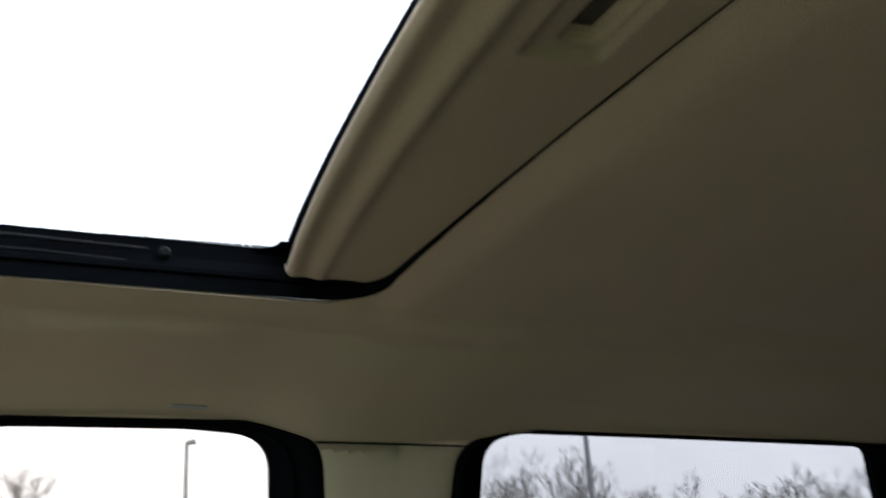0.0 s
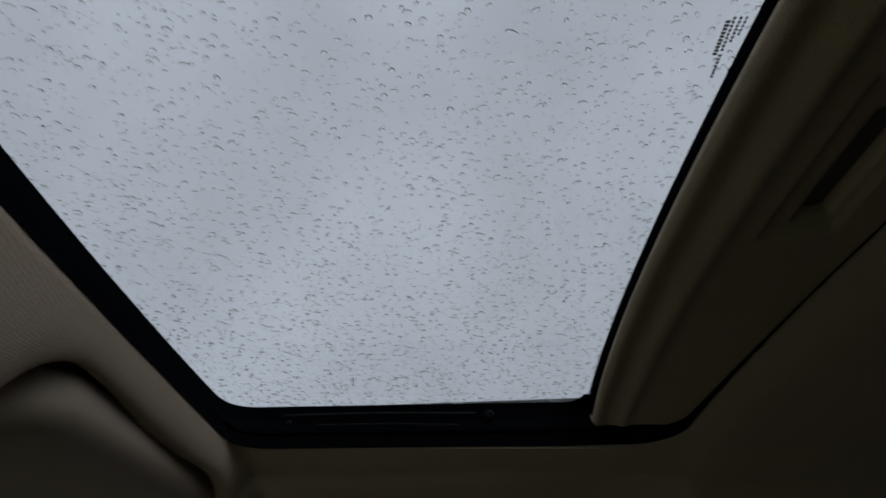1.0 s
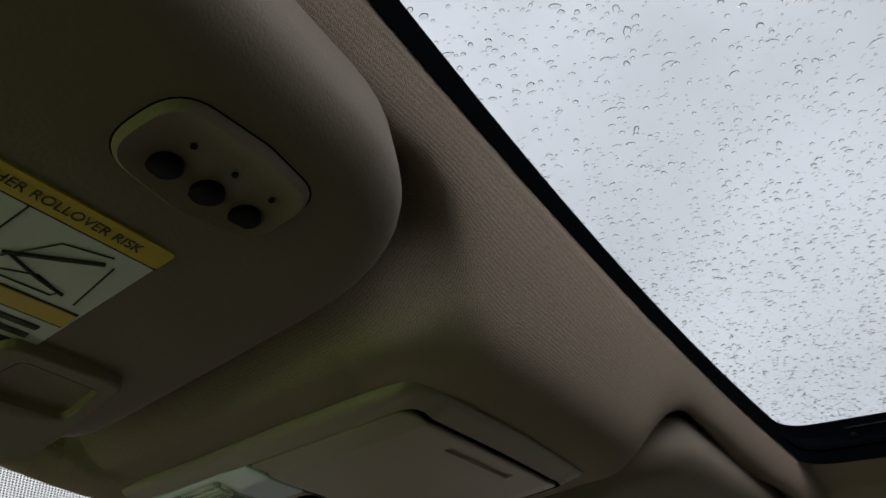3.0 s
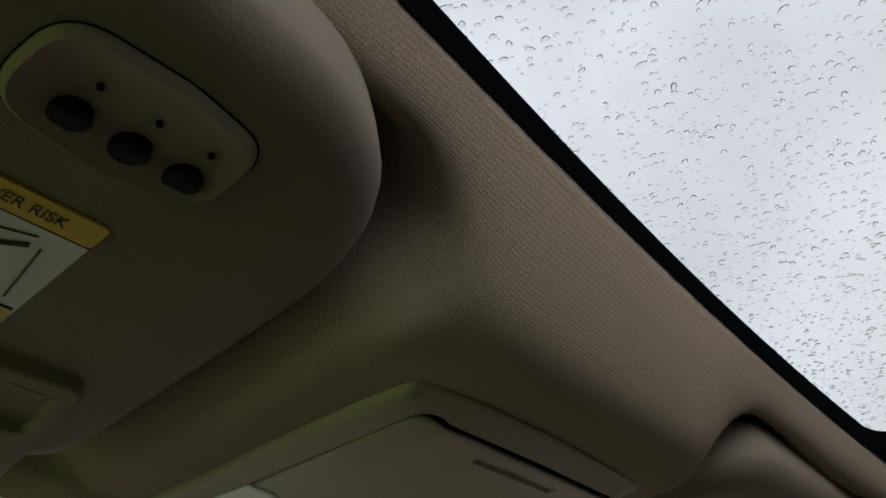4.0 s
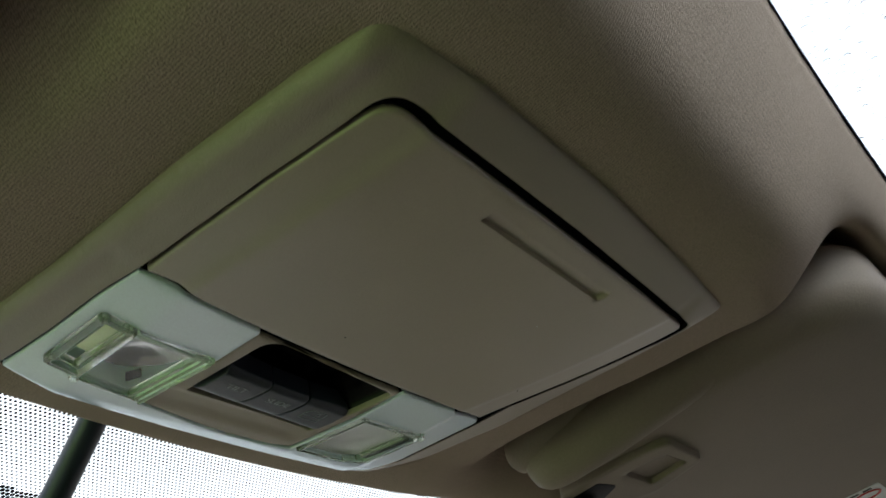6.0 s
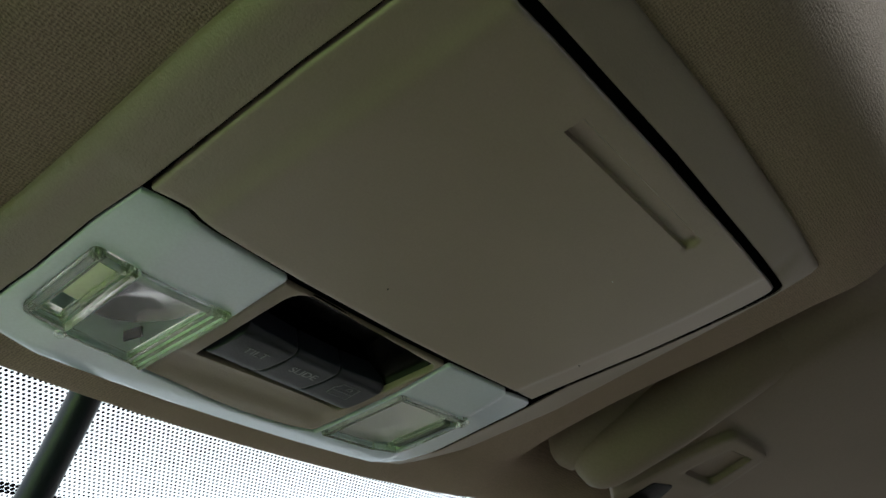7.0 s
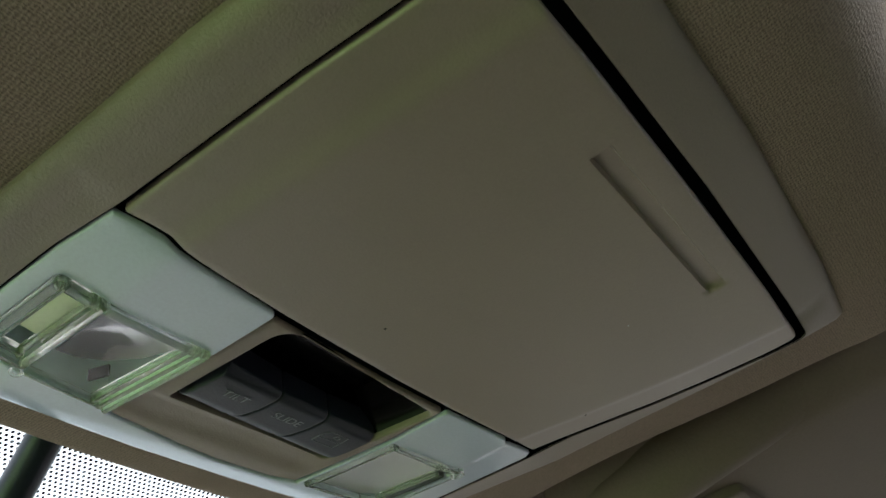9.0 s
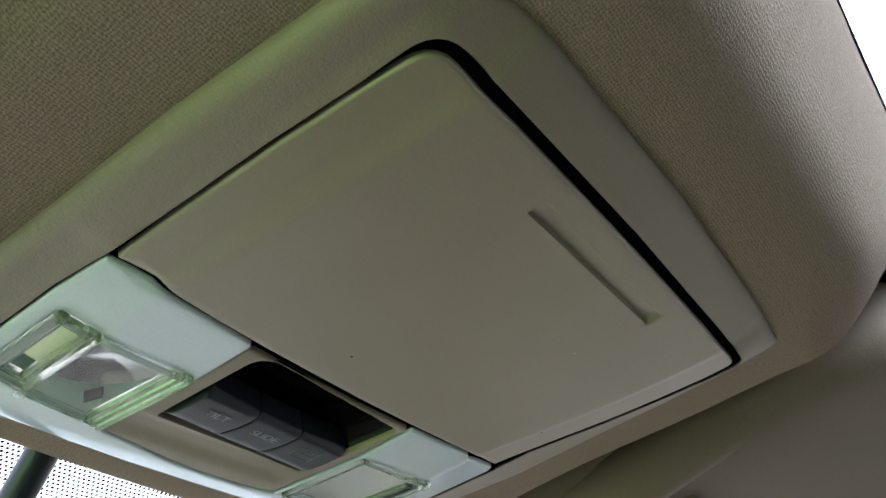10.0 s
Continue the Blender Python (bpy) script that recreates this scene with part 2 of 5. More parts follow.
def grid_ob(name, nu, nv, f, mat, parent=None, label="", back=None):
    """Sheet over nu x nv steps; back gives it a second skin that far above."""
    verts = [f(i / nu, j / nv) for j in range(nv + 1) for i in range(nu + 1)]
    w = nu + 1
    faces = [(j * w + i, j * w + i + 1, (j + 1) * w + i + 1, (j + 1) * w + i) for j in range(nv) for i in range(nu)]
    if back:
        k = len(verts)
        rim = [i for i in range(w)] + [j * w + nu for j in range(1, nv + 1)] + [nv * w + i for i in range(nu - 1, -1, -1)] + [j * w for j in range(nv - 1, 0, -1)]
        verts += [(x, y, z + back) for x, y, z in verts]
        faces += [tuple(k + i for i in f[::-1]) for f in faces]
        m = len(rim)
        faces += [(rim[i], k + rim[i], k + rim[(i + 1) % m], rim[(i + 1) % m]) for i in range(m)]
    ob = mesh_ob(name, verts, faces, mat)
    return under(ob, parent, label) if parent else ob


def tube(name, pts, radii, mat, parent=None, label="", n=16, caps=True):
    """Round bar along a chain of points."""
    rings = []
    for i, p in enumerate(pts):
        p = Vector(p)
        d = (Vector(pts[min(i + 1, len(pts) - 1)]) - Vector(pts[max(i - 1, 0)])).normalized()
        a = d.orthogonal().normalized() if i == 0 else (a - d * a.dot(d)).normalized()
        b = d.cross(a)
        r = radii[i] if isinstance(radii, (list, tuple)) else radii
        rings.append([tuple(p + (a * math.cos(k * math.tau / n) + b * math.sin(k * math.tau / n)) * r) for k in range(n)])
    return loft(name, rings, mat, parent, label, cap_start=caps, cap_end=caps)


def thing(name, at, label, category, group="", kind=""):
    e = new(name)
    e.empty_display_size = 0.02
    return tagged(e, label, category, group, kind)


def words(name, text, size, m, mat, parent, label=""):
    """Flat lettering as a mesh, laid on the plane of m."""
    c = bpy.data.curves.new(name, "FONT")
    c.body, c.size, c.align_x, c.align_y, c.extrude = text, size, "CENTER", "CENTER", 0.00005
    tmp = bpy.data.objects.new(name, c)
    scene.collection.objects.link(tmp)
    me = bpy.data.meshes.new_from_object(tmp.evaluated_get(bpy.context.evaluated_depsgraph_get()))
    bpy.data.objects.remove(tmp)
    me.transform(m)
    me.materials.clear()
    me.materials.append(mat)
    ob = new(name, me)
    return under(ob, parent, label)


# ---------------------------------------------------------------- headliner and roof opening
HALF = 0.4265


def front_lip(x):
    return -0.149 - 0.019 * x - 0.132 * x * x if x > -0.3 else -0.1552


def rear_lip(x):
    return -0.5525 - 0.022 * x - 0.02 * x * x


def opening_line():
    """Edge of the cloth round the roof opening, starting at the middle of the front, towards the passenger side."""
    def half(s):
        f = lambda x: front_lip(s * x)
        b = lambda x: rear_lip(s * x)
        pts = [(x, f(x)) for x in [0.003 * i for i in range(1, 137)] if x < HALF - 0.034]
        f0, k0, s0 = Vector((HALF - 0.034, f(HALF - 0.034))), Vector((HALF - 0.004, f(HALF) + 0.001)), Vector((HALF - 0.004, f(HALF) - 0.032))
        pts += [tuple(f0 * (1 - t) ** 2 + k0 * 2 * t * (1 - t) + s0 * t * t) for t in [i / 12 for i in range(13)]]
        ye = b(HALF) + 0.055
        pts += [(HALF - 0.004 + 0.006 * i / 60, s0.y + (ye - s0.y) * i / 60) for i in range(1, 60)]
        s1, k1, f1 = Vector((HALF + 0.002, ye)), Vector((HALF + 0.002, b(HALF) - 0.004)), Vector((HALF - 0.055, b(HALF - 0.055)))
        pts += [tuple(s1 * (1 - t) ** 2 + k1 * 2 * t * (1 - t) + f1 * t * t) for t in [i / 12 for i in range(13)]]
        pts += [(x, b(x)) for x in [(HALF - 0.055) * (1 - i / 60) for i in range(1, 60)]]
        return [(s * x, y) for x, y in pts]
    return [(0, front_lip(0))] + half(1) + [(0, rear_lip(0))] + half(-1)[::-1]


LIP = opening_line()
XO, YR = 0.603, -2.05


def header(x):
    """Front edge of the headliner, under the top of the windscreen."""
    a = abs(x - 0.02)
    return 0.0945 - 0.75 * min(a, 0.14) ** 2 - 0.16 * max(0.0, a - 0.14)


def rail(y):
    """Lower edge of the headliner along the side windows."""
    return curve([(-2.1, 1.37), (-1.4, 1.4265), (-0.85, 1.4640), (-0.735, 1.4570), (-0.65, 1.4570), (-0.567, 1.4612), (-0.5, 1.4835), (-0.28, 1.4940), (0.0, 1.4890), (0.12, 1.467)], y)


def lip_z(x, y):
    """Height of the cloth edge round the roof opening."""
    return 1.5913 - 0.098 * min(x * x, 0.20) + 0.03 * (max(y, -0.7) + 0.15)


def liner(x, y):
    """Height of the headliner's lower face."""
    a = abs(x)
    bow = y - front_lip(x)
    crown = lip_z(x, y) - 1.5913
    if y > -0.36:
        base = 1.5 + curve([(-0.02, 0.0915), (0.0, 0.0913), (0.004, 0.0865), (0.010, 0.0825), (0.016, 0.0830), (0.027, 0.0880), (0.06, 0.089), (0.15, 0.055), (0.25, 0.0)], bow)
        if x > 0 and a > 0.20:
            low = 1.5 + curve([(-0.02, 0.0915), (0.0, 0.0913), (0.004, 0.0865), (0.012, 0.080), (0.027, 0.0715), (0.06, 0.060), (0.15, 0.034), (0.25, -0.002)], bow)
            base += (low - base) * smooth(0.20, 0.30, a) * (1 - 0.6 * smooth(0.34, 0.43, a))
        if x < 0:
            ledge = 1.5 + curve([(-0.02, 0.0915), (0.0, 0.0913), (0.0025, 0.0855), (0.006, 0.0800), (0.009, 0.0770), (0.012, 0.0762), (0.016, 0.0775), (0.022, 0.0815), (0.030, 0.0860), (0.044, 0.0895), (0.06, 0.0880), (0.15, 0.055), (0.25, 0.0)], bow)
            base += (ledge - base) * smooth(0.30, 0.24, a)
        plane = 0.0038 - 0.129 * y + 0.0019 * smooth(-0.072, -0.094, x) + 0.0008 * smooth(0.072, 0.093, x)
        pod = 1.5 + curve([(-0.02, 0.0915), (0.0, 0.0913), (0.0025, 0.0810), (0.006, 0.0690), (0.011, 0.0545), (0.017, 0.0400), (0.022, 0.0305), (0.028, 0.0240), (0.036, 0.0198), (0.045, 0.0173), (0.056, 0.0157), (0.07, 0.0142)], bow) \
            if bow < 0.07 else 1.5 + plane
        soft = 1.5 + curve([(-0.02, 0.0915), (0.0, 0.0913), (0.0025, 0.082), (0.008, 0.066), (0.016, 0.0500), (0.027, 0.0350), (0.038, 0.0250), (0.047, 0.0192), (0.056, 0.0162), (0.07, 0.0142)], bow) \
            if bow < 0.07 else pod
        pod += (soft - pod) * smooth(0.075, 0.125, a)
        if 0.045 < bow < 0.09:
            pod += (1.5 + plane - pod) * smooth(0.045, 0.075, bow)
        w = smooth(0.108, 0.185, a - 0.004 * smooth(0.0, -0.06, y) + 0.008 * smooth(-0.105, -0.14, y)) if x > 0 else smooth(0.116, 0.172, a + 0.015 * smooth(-0.075, -0.13, y))
        near = smooth(0.0, 0.040 if x > 0 else 0.032, bow)
        w = w * (0.25 + 0.75 * near) + (1 - near) * 0.0
        z = pod * (1 - w) + base * w
        z += crown * smooth(0.07, 0.0, bow)
        if y > 0.05:
            z += (1.4945 - z) * smooth(0.05, 0.0985, y + 0.0985 - header(x)) * 0.9
            z += 0.0045 * max(0.0, 1 - (header(x) - y) / 0.011) ** 2
    else:
        z = lip_z(x, y) - 0.035 * smooth(-0.7, -2.0, y)
    if y < rear_lip(x):
        z -= 0.008 * smooth(0.0, 0.03, rear_lip(x) - y)
    if a > HALF - 0.006:
        side = curve([(HALF - 0.006, 0.0), (0.443, -0.0085), (0.458, -0.0120), (0.470, -0.0150), (0.477, -0.0190), (0.500, -0.0320), (0.53, -0.0440), (0.56, -0.0550), (0.575, -0.0630), (XO, -0.0800)], a)
        step_ = curve([(HALF - 0.006, 0.0), (0.440, -0.0070), (0.452, -0.0105), (0.459, -0.0122), (0.464, -0.0150), (0.470, -0.0215), (0.477, -0.0262), (0.490, -0.0310), (0.51, -0.0380), (0.535, -0.0470), (0.56, -0.0560), (0.575, -0.0635), (XO, -0.0800)], a)
        side += (step_ - side) * smooth(-0.50, -0.43, y)
        z += side * (z - rail(y)) / 0.080
    if a < 0.086 and -0.088 < y < 0.056:
        z += 0.035
    return z


def headliner():
    rings, K = [], 86
    n = len(LIP)
    # matching points on the outer border
    outer = []
    for x, y in LIP:
        if y > -0.22 and abs(x) < HALF - 0.03:
            s = x / (HALF - 0.03)
            outer.append((s * XO, header(s * XO)))
        elif y < rear_lip(HALF) + 0.045 and abs(x) < HALF - 0.02:
            outer.append((x / (HALF - 0.02) * XO, YR))
        else:
            t = (y - (-0.185)) / (rear_lip(HALF) + 0.045 + 0.185)
            t = min(1, max(0, t))
            yo = header(XO) + (YR - header(XO)) * t ** 1.35
            outer.append((math.copysign(XO, x), yo))
    # rolled edge going up into the opening, uneven where the nap stands out
    rnd = random.Random(11)
    raw = [rnd.uniform(-1, 1) for _ in LIP]
    nap = [0.00011 * (raw[i] + 0.5 * raw[i - 1]) for i in range(n)]
    lumpy = [(x - nap[i] * 0.25, y - nap[i]) if abs(x) < HALF - 0.03 else (x + math.copysign(nap[i], x), y) for i, (x, y) in enumerate(LIP)]
    for d, dz in ((-0.008, 0.0040), (-0.003, 0.0030), (-0.001, 0.0014)):
        rings.append([(x, y, liner(u, v) + dz) for (x, y), (u, v) in zip(inset(lumpy, d), LIP)])
    for k in range(K + 1):
        s = k / K
        s = s ** 1.12
        ring = []
        for (x, y), (ox, oy) in zip(LIP, outer):
            px, py = x + (ox - x) * s, y + (oy - y) * s
            ring.append((px, py, liner(px, py)))
        if k == 0:
            ring = [(lx, ly, z - 0.0003) for (lx, ly), (_, _, z) in zip(lumpy, ring)]
        rings.append(ring)
    # turned-up outer border
    last = rings[-1]
    rings.append([(x * 1.004, y + (0.004 if y > 0 else 0), z + 0.006) for x, y, z in last])
    rings.append([(x * 1.012, y + (0.006 if y > 0 else 0), z + 0.03) for x, y, z in last])
    ob = loft("headliner", rings, CLOTH, cap_end=False, sharp=80)
    return tagged(ob, "beige knitted cloth headliner round the roof opening", "headliner", kind="structure")


headliner()


def lip_fuzz():
    """Short loose fibres standing out of the cloth edge round the opening."""
    rnd = random.Random(21)
    verts, faces = [], []
    n = len(LIP)
    for i in range(n):
        (x0, y0), (x1, y1) = LIP[i], LIP[(i + 1) % n]
        dx, dy = x1 - x0, y1 - y0
        run = math.hypot(dx, dy)
        if run < 1e-6 or y0 < -0.5:
            continue
        tx, ty = dx / run, dy / run
        # inward, towards the middle of the opening
        nx, ny = -ty, tx
        if nx * (0 - x0) + ny * (-0.35 - y0) < 0:
            nx, ny = -nx, -ny
        for _ in range(max(1, int(run / 0.00014))):
            s, lean_ = rnd.random() * run, rnd.uniform(-0.9, 0.9)
            length, w = 0.0003 + 0.0007 * rnd.random() ** 2, rnd.uniform(0.00004, 0.00008)
            px, py = x0 + tx * s - nx * 0.0003, y0 + ty * s - ny * 0.0003
            z = liner(x0, y0) - 0.0001 + rnd.uniform(-0.0004, 0.0006)
            b = len(verts)
            verts += [(px - tx * w, py - ty * w, z), (px + tx * w, py + ty * w, z),
                      (px + (nx + tx * lean_) * length, py + (ny + ty * lean_) * length, z + rnd.uniform(-0.0005, 0.0004))]
            faces.append((b, b + 1, b + 2))
    ob = mesh_ob("lip_fuzz", verts, faces, FIBRE, False)
    tagged(ob, "fine pale fibres along the cloth edge of the opening", "fibres", kind="stuff")


lip_fuzz()


def glass_height(x, y):
    return 1.629 - 0.011 * (x / 0.4) ** 2 + 0.02 * (y + 0.3)


def glass_edge():
    """Edge of the clear glass inside its black border, matched to the cloth edge."""
    out = []
    for x, y in LIP:
        side = smooth(HALF - 0.05, HALF - 0.006, abs(x))
        front = -0.1371 - 0.0115 * x - 0.136 * x * x
        if y > -0.36:
            yy = y + (front - front_lip(x)) * (1 - side) + 0.012 * side * smooth(-0.30, -0.2, y)
        else:
            yy = y - 0.02 * smooth(-0.45, -0.5, y)
        out.append((x + math.copysign(0.0215, x) * side, yy))
    return out


def sunroof():
    top = thing("sunroof", None, "closed glass sunroof speckled with rain, in a black frame", "sunroof", kind="structure")
    # black walls and rails from the cloth edge up to the glass
    steps = ((0.00, 0.0008, 0.0), (0.00, 0.0006, 0.10), (0.03, 0.0, 0.26), (0.10, -0.004, 0.28), (0.10, 0.004, 0.30), (0.16, 0.005, 0.38), (0.16, -0.001, 0.46), (0.30, -0.002, 0.60), (0.55, -0.001, 0.62), (0.60, 0.0, 0.80), (1.0, 0.0, 0.84), (1.0, 0.0, 0.97))
    rings = []
    far = glass_edge()
    for mixf, d, up in steps:
        ring_ = []
        for (x, y), (gx, gy), (lx, ly) in zip(inset(LIP, d), far, LIP):
            side = smooth(0.36, 0.415, abs(lx))
            px, py = x * side + lx * (1 - side), y * side + (ly - 0.0006) * (1 - side)
            z0, z1 = lip_z(lx, ly), glass_height(gx, gy) - 0.002
            ring_.append((px + (gx - px) * mixf, py + (gy - py) * mixf, z0 - 0.0006 + (z1 - z0) * up))
        rings.append(ring_)
    loft("frame", rings, SEAL, top, "black sunroof frame with stepped rails", cap_end=False, sharp=30)
    # glass pane
    def sheet(u, v):
        x, y = -0.50 + 1.0 * u, -0.62 + 0.53 * v
        return (x, y, glass_height(x, y))
    grid_ob("pane", 40, 16, sheet, ROOF_GLASS, top, "clear roof glass wet with rain")
    # black printed border round the clear glass
    edges = [far, inset(far, -0.02), inset(far, -0.045)]
    loft("printed_border", [[(x, y, glass_height(x, y) - 0.003) for x, y in e] for e in edges], SEAL, top, "black printed glass border", cap_end=False)
    # screws and clips along the passenger-side rail
    for x, y, z, r in ((0.4290, -0.402, 1.594, 0.0045), (0.4290, -0.225, 1.594, 0.003)):
        tube("screw", [(x + 0.006, y, z), (x - 0.001, y, z), (x - 0.0025, y, z)], [r, r, r * 0.6], BLACK, top, n=12)
    for y0, y1, z in ((-0.39, -0.22, 1.6005), (-0.47, -0.20, 1.5835), (-0.375, -0.25, 1.5905)):
        tube("rail_bar", [(0.4290, y0, z - 0.005), (0.4275, (y0 + y1) / 2, z - 0.0015), (0.4275, y1, z)], 0.0016, BLACK, top, n=8)
    # maker's mark at the edge of the glass, as unreadable bars
    for x0, y0, x1, y1, tall in ((-0.0315, -0.4516, -0.0105, -0.4534, 0.0009), (-0.0336, -0.4536, -0.0130, -0.4556, 0.0005), (-0.0336, -0.4561, -0.0184, -0.4571, 0.0005),
                                 (-0.0337, -0.4584, -0.0225, -0.4588, 0.0004), (-0.0116, -0.4557, 0.0041, -0.4574, 0.0006)):
        n = round((x1 - x0) / 0.0022)
        for k in range(n):
            a, b = x0 + (x1 - x0) * k / n, x0 + (x1 - x0) * (k + 0.62) / n
            c = y0 + (y1 - y0) * k / n
            line = [(a, c - tall), (b, c - tall), (b, c + tall), (a, c + tall)]
            plate("mark", line, [(0, 0), (0, 0.0003)], lambda u, v, d: (u, v, glass_height(u, v) - 0.0016 + d), INK, top, cap_start=True)
    # black cross rail behind the clear glass
    def cross(u, v):
        x = -0.455 + 0.91 * u
        y = -0.4578 - (0.045 * x + 0.11 * x * x if x > -0.2 else -0.0066) - 0.05 * v
        return (x, y, 1.6060 - 0.004 * smooth(0.0, 0.25, v))
    grid_ob("cross_rail", 60, 6, cross, SEAL, top, "black cross rail", back=0.010)
    # rounded black corners where the clear glass meets the cross rail
    for sx in (1, -1):
        xe, yc, r = 0.449, -0.4890 if sx > 0 else -0.4580, 0.024
        arc = [(sx * (xe - r + r * math.cos(a)), yc + r - r * math.sin(a)) for a in [math.pi / 2 * i / 10 for i in range(11)]]
        line = arc + [(sx * (xe - r), yc - 0.01), (sx * (xe + 0.01), yc - 0.01), (sx * (xe + 0.01), yc + r)]
        plate("corner", line, [(0, 0.0), (0, -0.001)], lambda u, v, d: (u, v, glass_height(u, v) - 0.0045 + d), SEAL, top, "black rounded glass corner", cap_start=True)
    # sliding shade, drawn back
    def lead(x):
        return -0.4410 - 0.0576 * x - 0.148 * x * x if x > -0.2 else -0.4354
    def shade_z(x, s):
        """Lower face at s metres behind the leading edge."""
        a = abs(x)
        z = 1.5755
        z += 0.004 * (1 - min(1.0, s / 0.005)) ** 2
        z += (0.0022 * math.exp(-((s - 0.014) / 0.007) ** 2) - 0.0032 * math.exp(-((s - 0.026) / 0.006) ** 2)) * smooth(0.4255, 0.400, a)
        z += (0.006 - 0.060 * x * x) * smooth(0.035, 0.12, s)
        h = abs(x - 0.004)
        z += 0.0030 * smooth(0.0610, 0.0575, h) * smooth(0.0460, 0.0485, s) * smooth(0.0860, 0.0830, s)
        h = abs(x - 0.011)
        z += 0.0070 * smooth(0.0440, 0.0405, h) * smooth(0.0590, 0.0615, s) * smooth(0.0785, 0.0762, s)
        z += 0.008 * (smooth(0.408, 0.4255, a)) ** 3
        return z
    def shade(u, v):
        x = -0.4255 + 0.851 * u
        s = 0.23 * v ** 1.25
        return (x, lead(x) - s, shade_z(x, s))
    sh = thing("sliding_shade", None, "beige cloth sunroof shade drawn back, with a finger recess", "sunroof shade")
    grid_ob("panel", 420, 110, shade, SHADE, sh, "beige cloth panel", back=0.0025)
    # dark plate laid in the finger recess as its painted shade
    cup = rounded([(-0.0315, -0.5160), (0.0530, -0.5205), (0.0530, -0.5050), (-0.0315, -0.5005)], 0.003, 4)
    plate("recess_shadow", cup, [(0.0004, 0.0), (0.0008, -0.0007)], lambda u, v, w: (u, v, 1.5848 + 0.006 * smooth(0.035, 0.12, lead(0) - v) + w), LOWER, sh, "dark brown plate painted as the shade in the finger recess")


sunroof()


def raindrops():
    """Beads of rain lying on the roof glass."""
    rnd = random.Random(4)
    verts, faces = [], []
    seg, prof = 10, ((1.0, 0.0), (0.90, 0.30), (0.58, 0.76))
    placed = {}
    count = 0
    while count < 15000:
        x, y = rnd.uniform(-0.45, 0.47), rnd.uniform(-0.56, -0.115)
        r = 0.00045 + 0.0012 * rnd.random() ** 2.4
        cell = (int(x / 0.006), int(y / 0.006))
        near = [p for i in (-1, 0, 1) for j in (-1, 0, 1) for p in placed.get((cell[0] + i, cell[1] + j), ())]
        if any((p[0] - x) ** 2 + (p[1] - y) ** 2 < (p[2] + r + 0.0003) ** 2 for p in near):
            continue
        placed.setdefault(cell, []).append((x, y, r))
        count += 1
        z0, h = glass_height(x, y) + 0.0004, r * rnd.uniform(0.52, 0.80)
        ex, turn = rnd.uniform(0.9, 1.4) if rnd.random() < 0.85 else rnd.uniform(1.5, 2.1), rnd.random() * 3.14
        c, s = math.cos(turn), math.sin(turn)
        ph, am = rnd.random() * 6.28, rnd.uniform(0.03, 0.16)
        wob = [1 + am * math.sin(2 * i * math.tau / seg + ph) + 0.6 * am * math.sin(3 * i * math.tau / seg + 2 * ph) for i in range(seg)]
        b = len(verts)
        for q, w in prof:
            for i in range(seg):
                a = i * math.tau / seg
                px, py = math.cos(a) * r * q * ex * wob[i], math.sin(a) * r * q * wob[i]
                verts.append((x + px * c - py * s, y + px * s + py * c, z0 + h * w))
        verts.append((x, y, z0 + h))
        for k in range(len(prof) - 1):
            faces += [(b + k * seg + i, b + k * seg + (i + 1) % seg, b + (k + 1) * seg + (i + 1) % seg, b + (k + 1) * seg + i) for i in range(seg)]
        t = b + (len(prof) - 1) * seg
        faces += [(t + i, t + (i + 1) % seg, b + len(prof) * seg) for i in range(seg)]
        flat = len(verts)
        verts += verts[b:b + seg]
        faces.append(tuple(flat + i for i in range(seg))[::-1])
    ob = mesh_ob("raindrops", verts, faces, RAIN)
    tagged(ob, "beads of clear rainwater lying on the roof glass", "raindrops", kind="stuff")


raindrops()


# ---------------------------------------------------------------- overhead console
def chord(pts, p):
    """Distance of many points p (n, 2) from a chain of points."""
    a, b = np.array(pts[:-1]), np.array(pts[1:])
    best = np.full(len(p), 1e9)
    for s, e in zip(a, b):
        d = e - s
        t = np.clip(((p - s) @ d) / max(d @ d, 1e-14), 0, 1)
        best = np.minimum(best, np.hypot(*(p - s - t[:, None] * d).T))
    return best


def inside(line, p):
    """Which of the points p (n, 2) lie inside an outline."""
    x, y = p[:, 0], p[:, 1]
    hit = np.zeros(len(p), bool)
    for i in range(len(line)):
        (x0, y0), (x1, y1) = line[i - 1], line[i]
        if y0 == y1:
            continue
        hit ^= ((y0 > y) != (y1 > y)) & (x < (x1 - x0) * (y - y0) / (y1 - y0) + x0)
    return hit


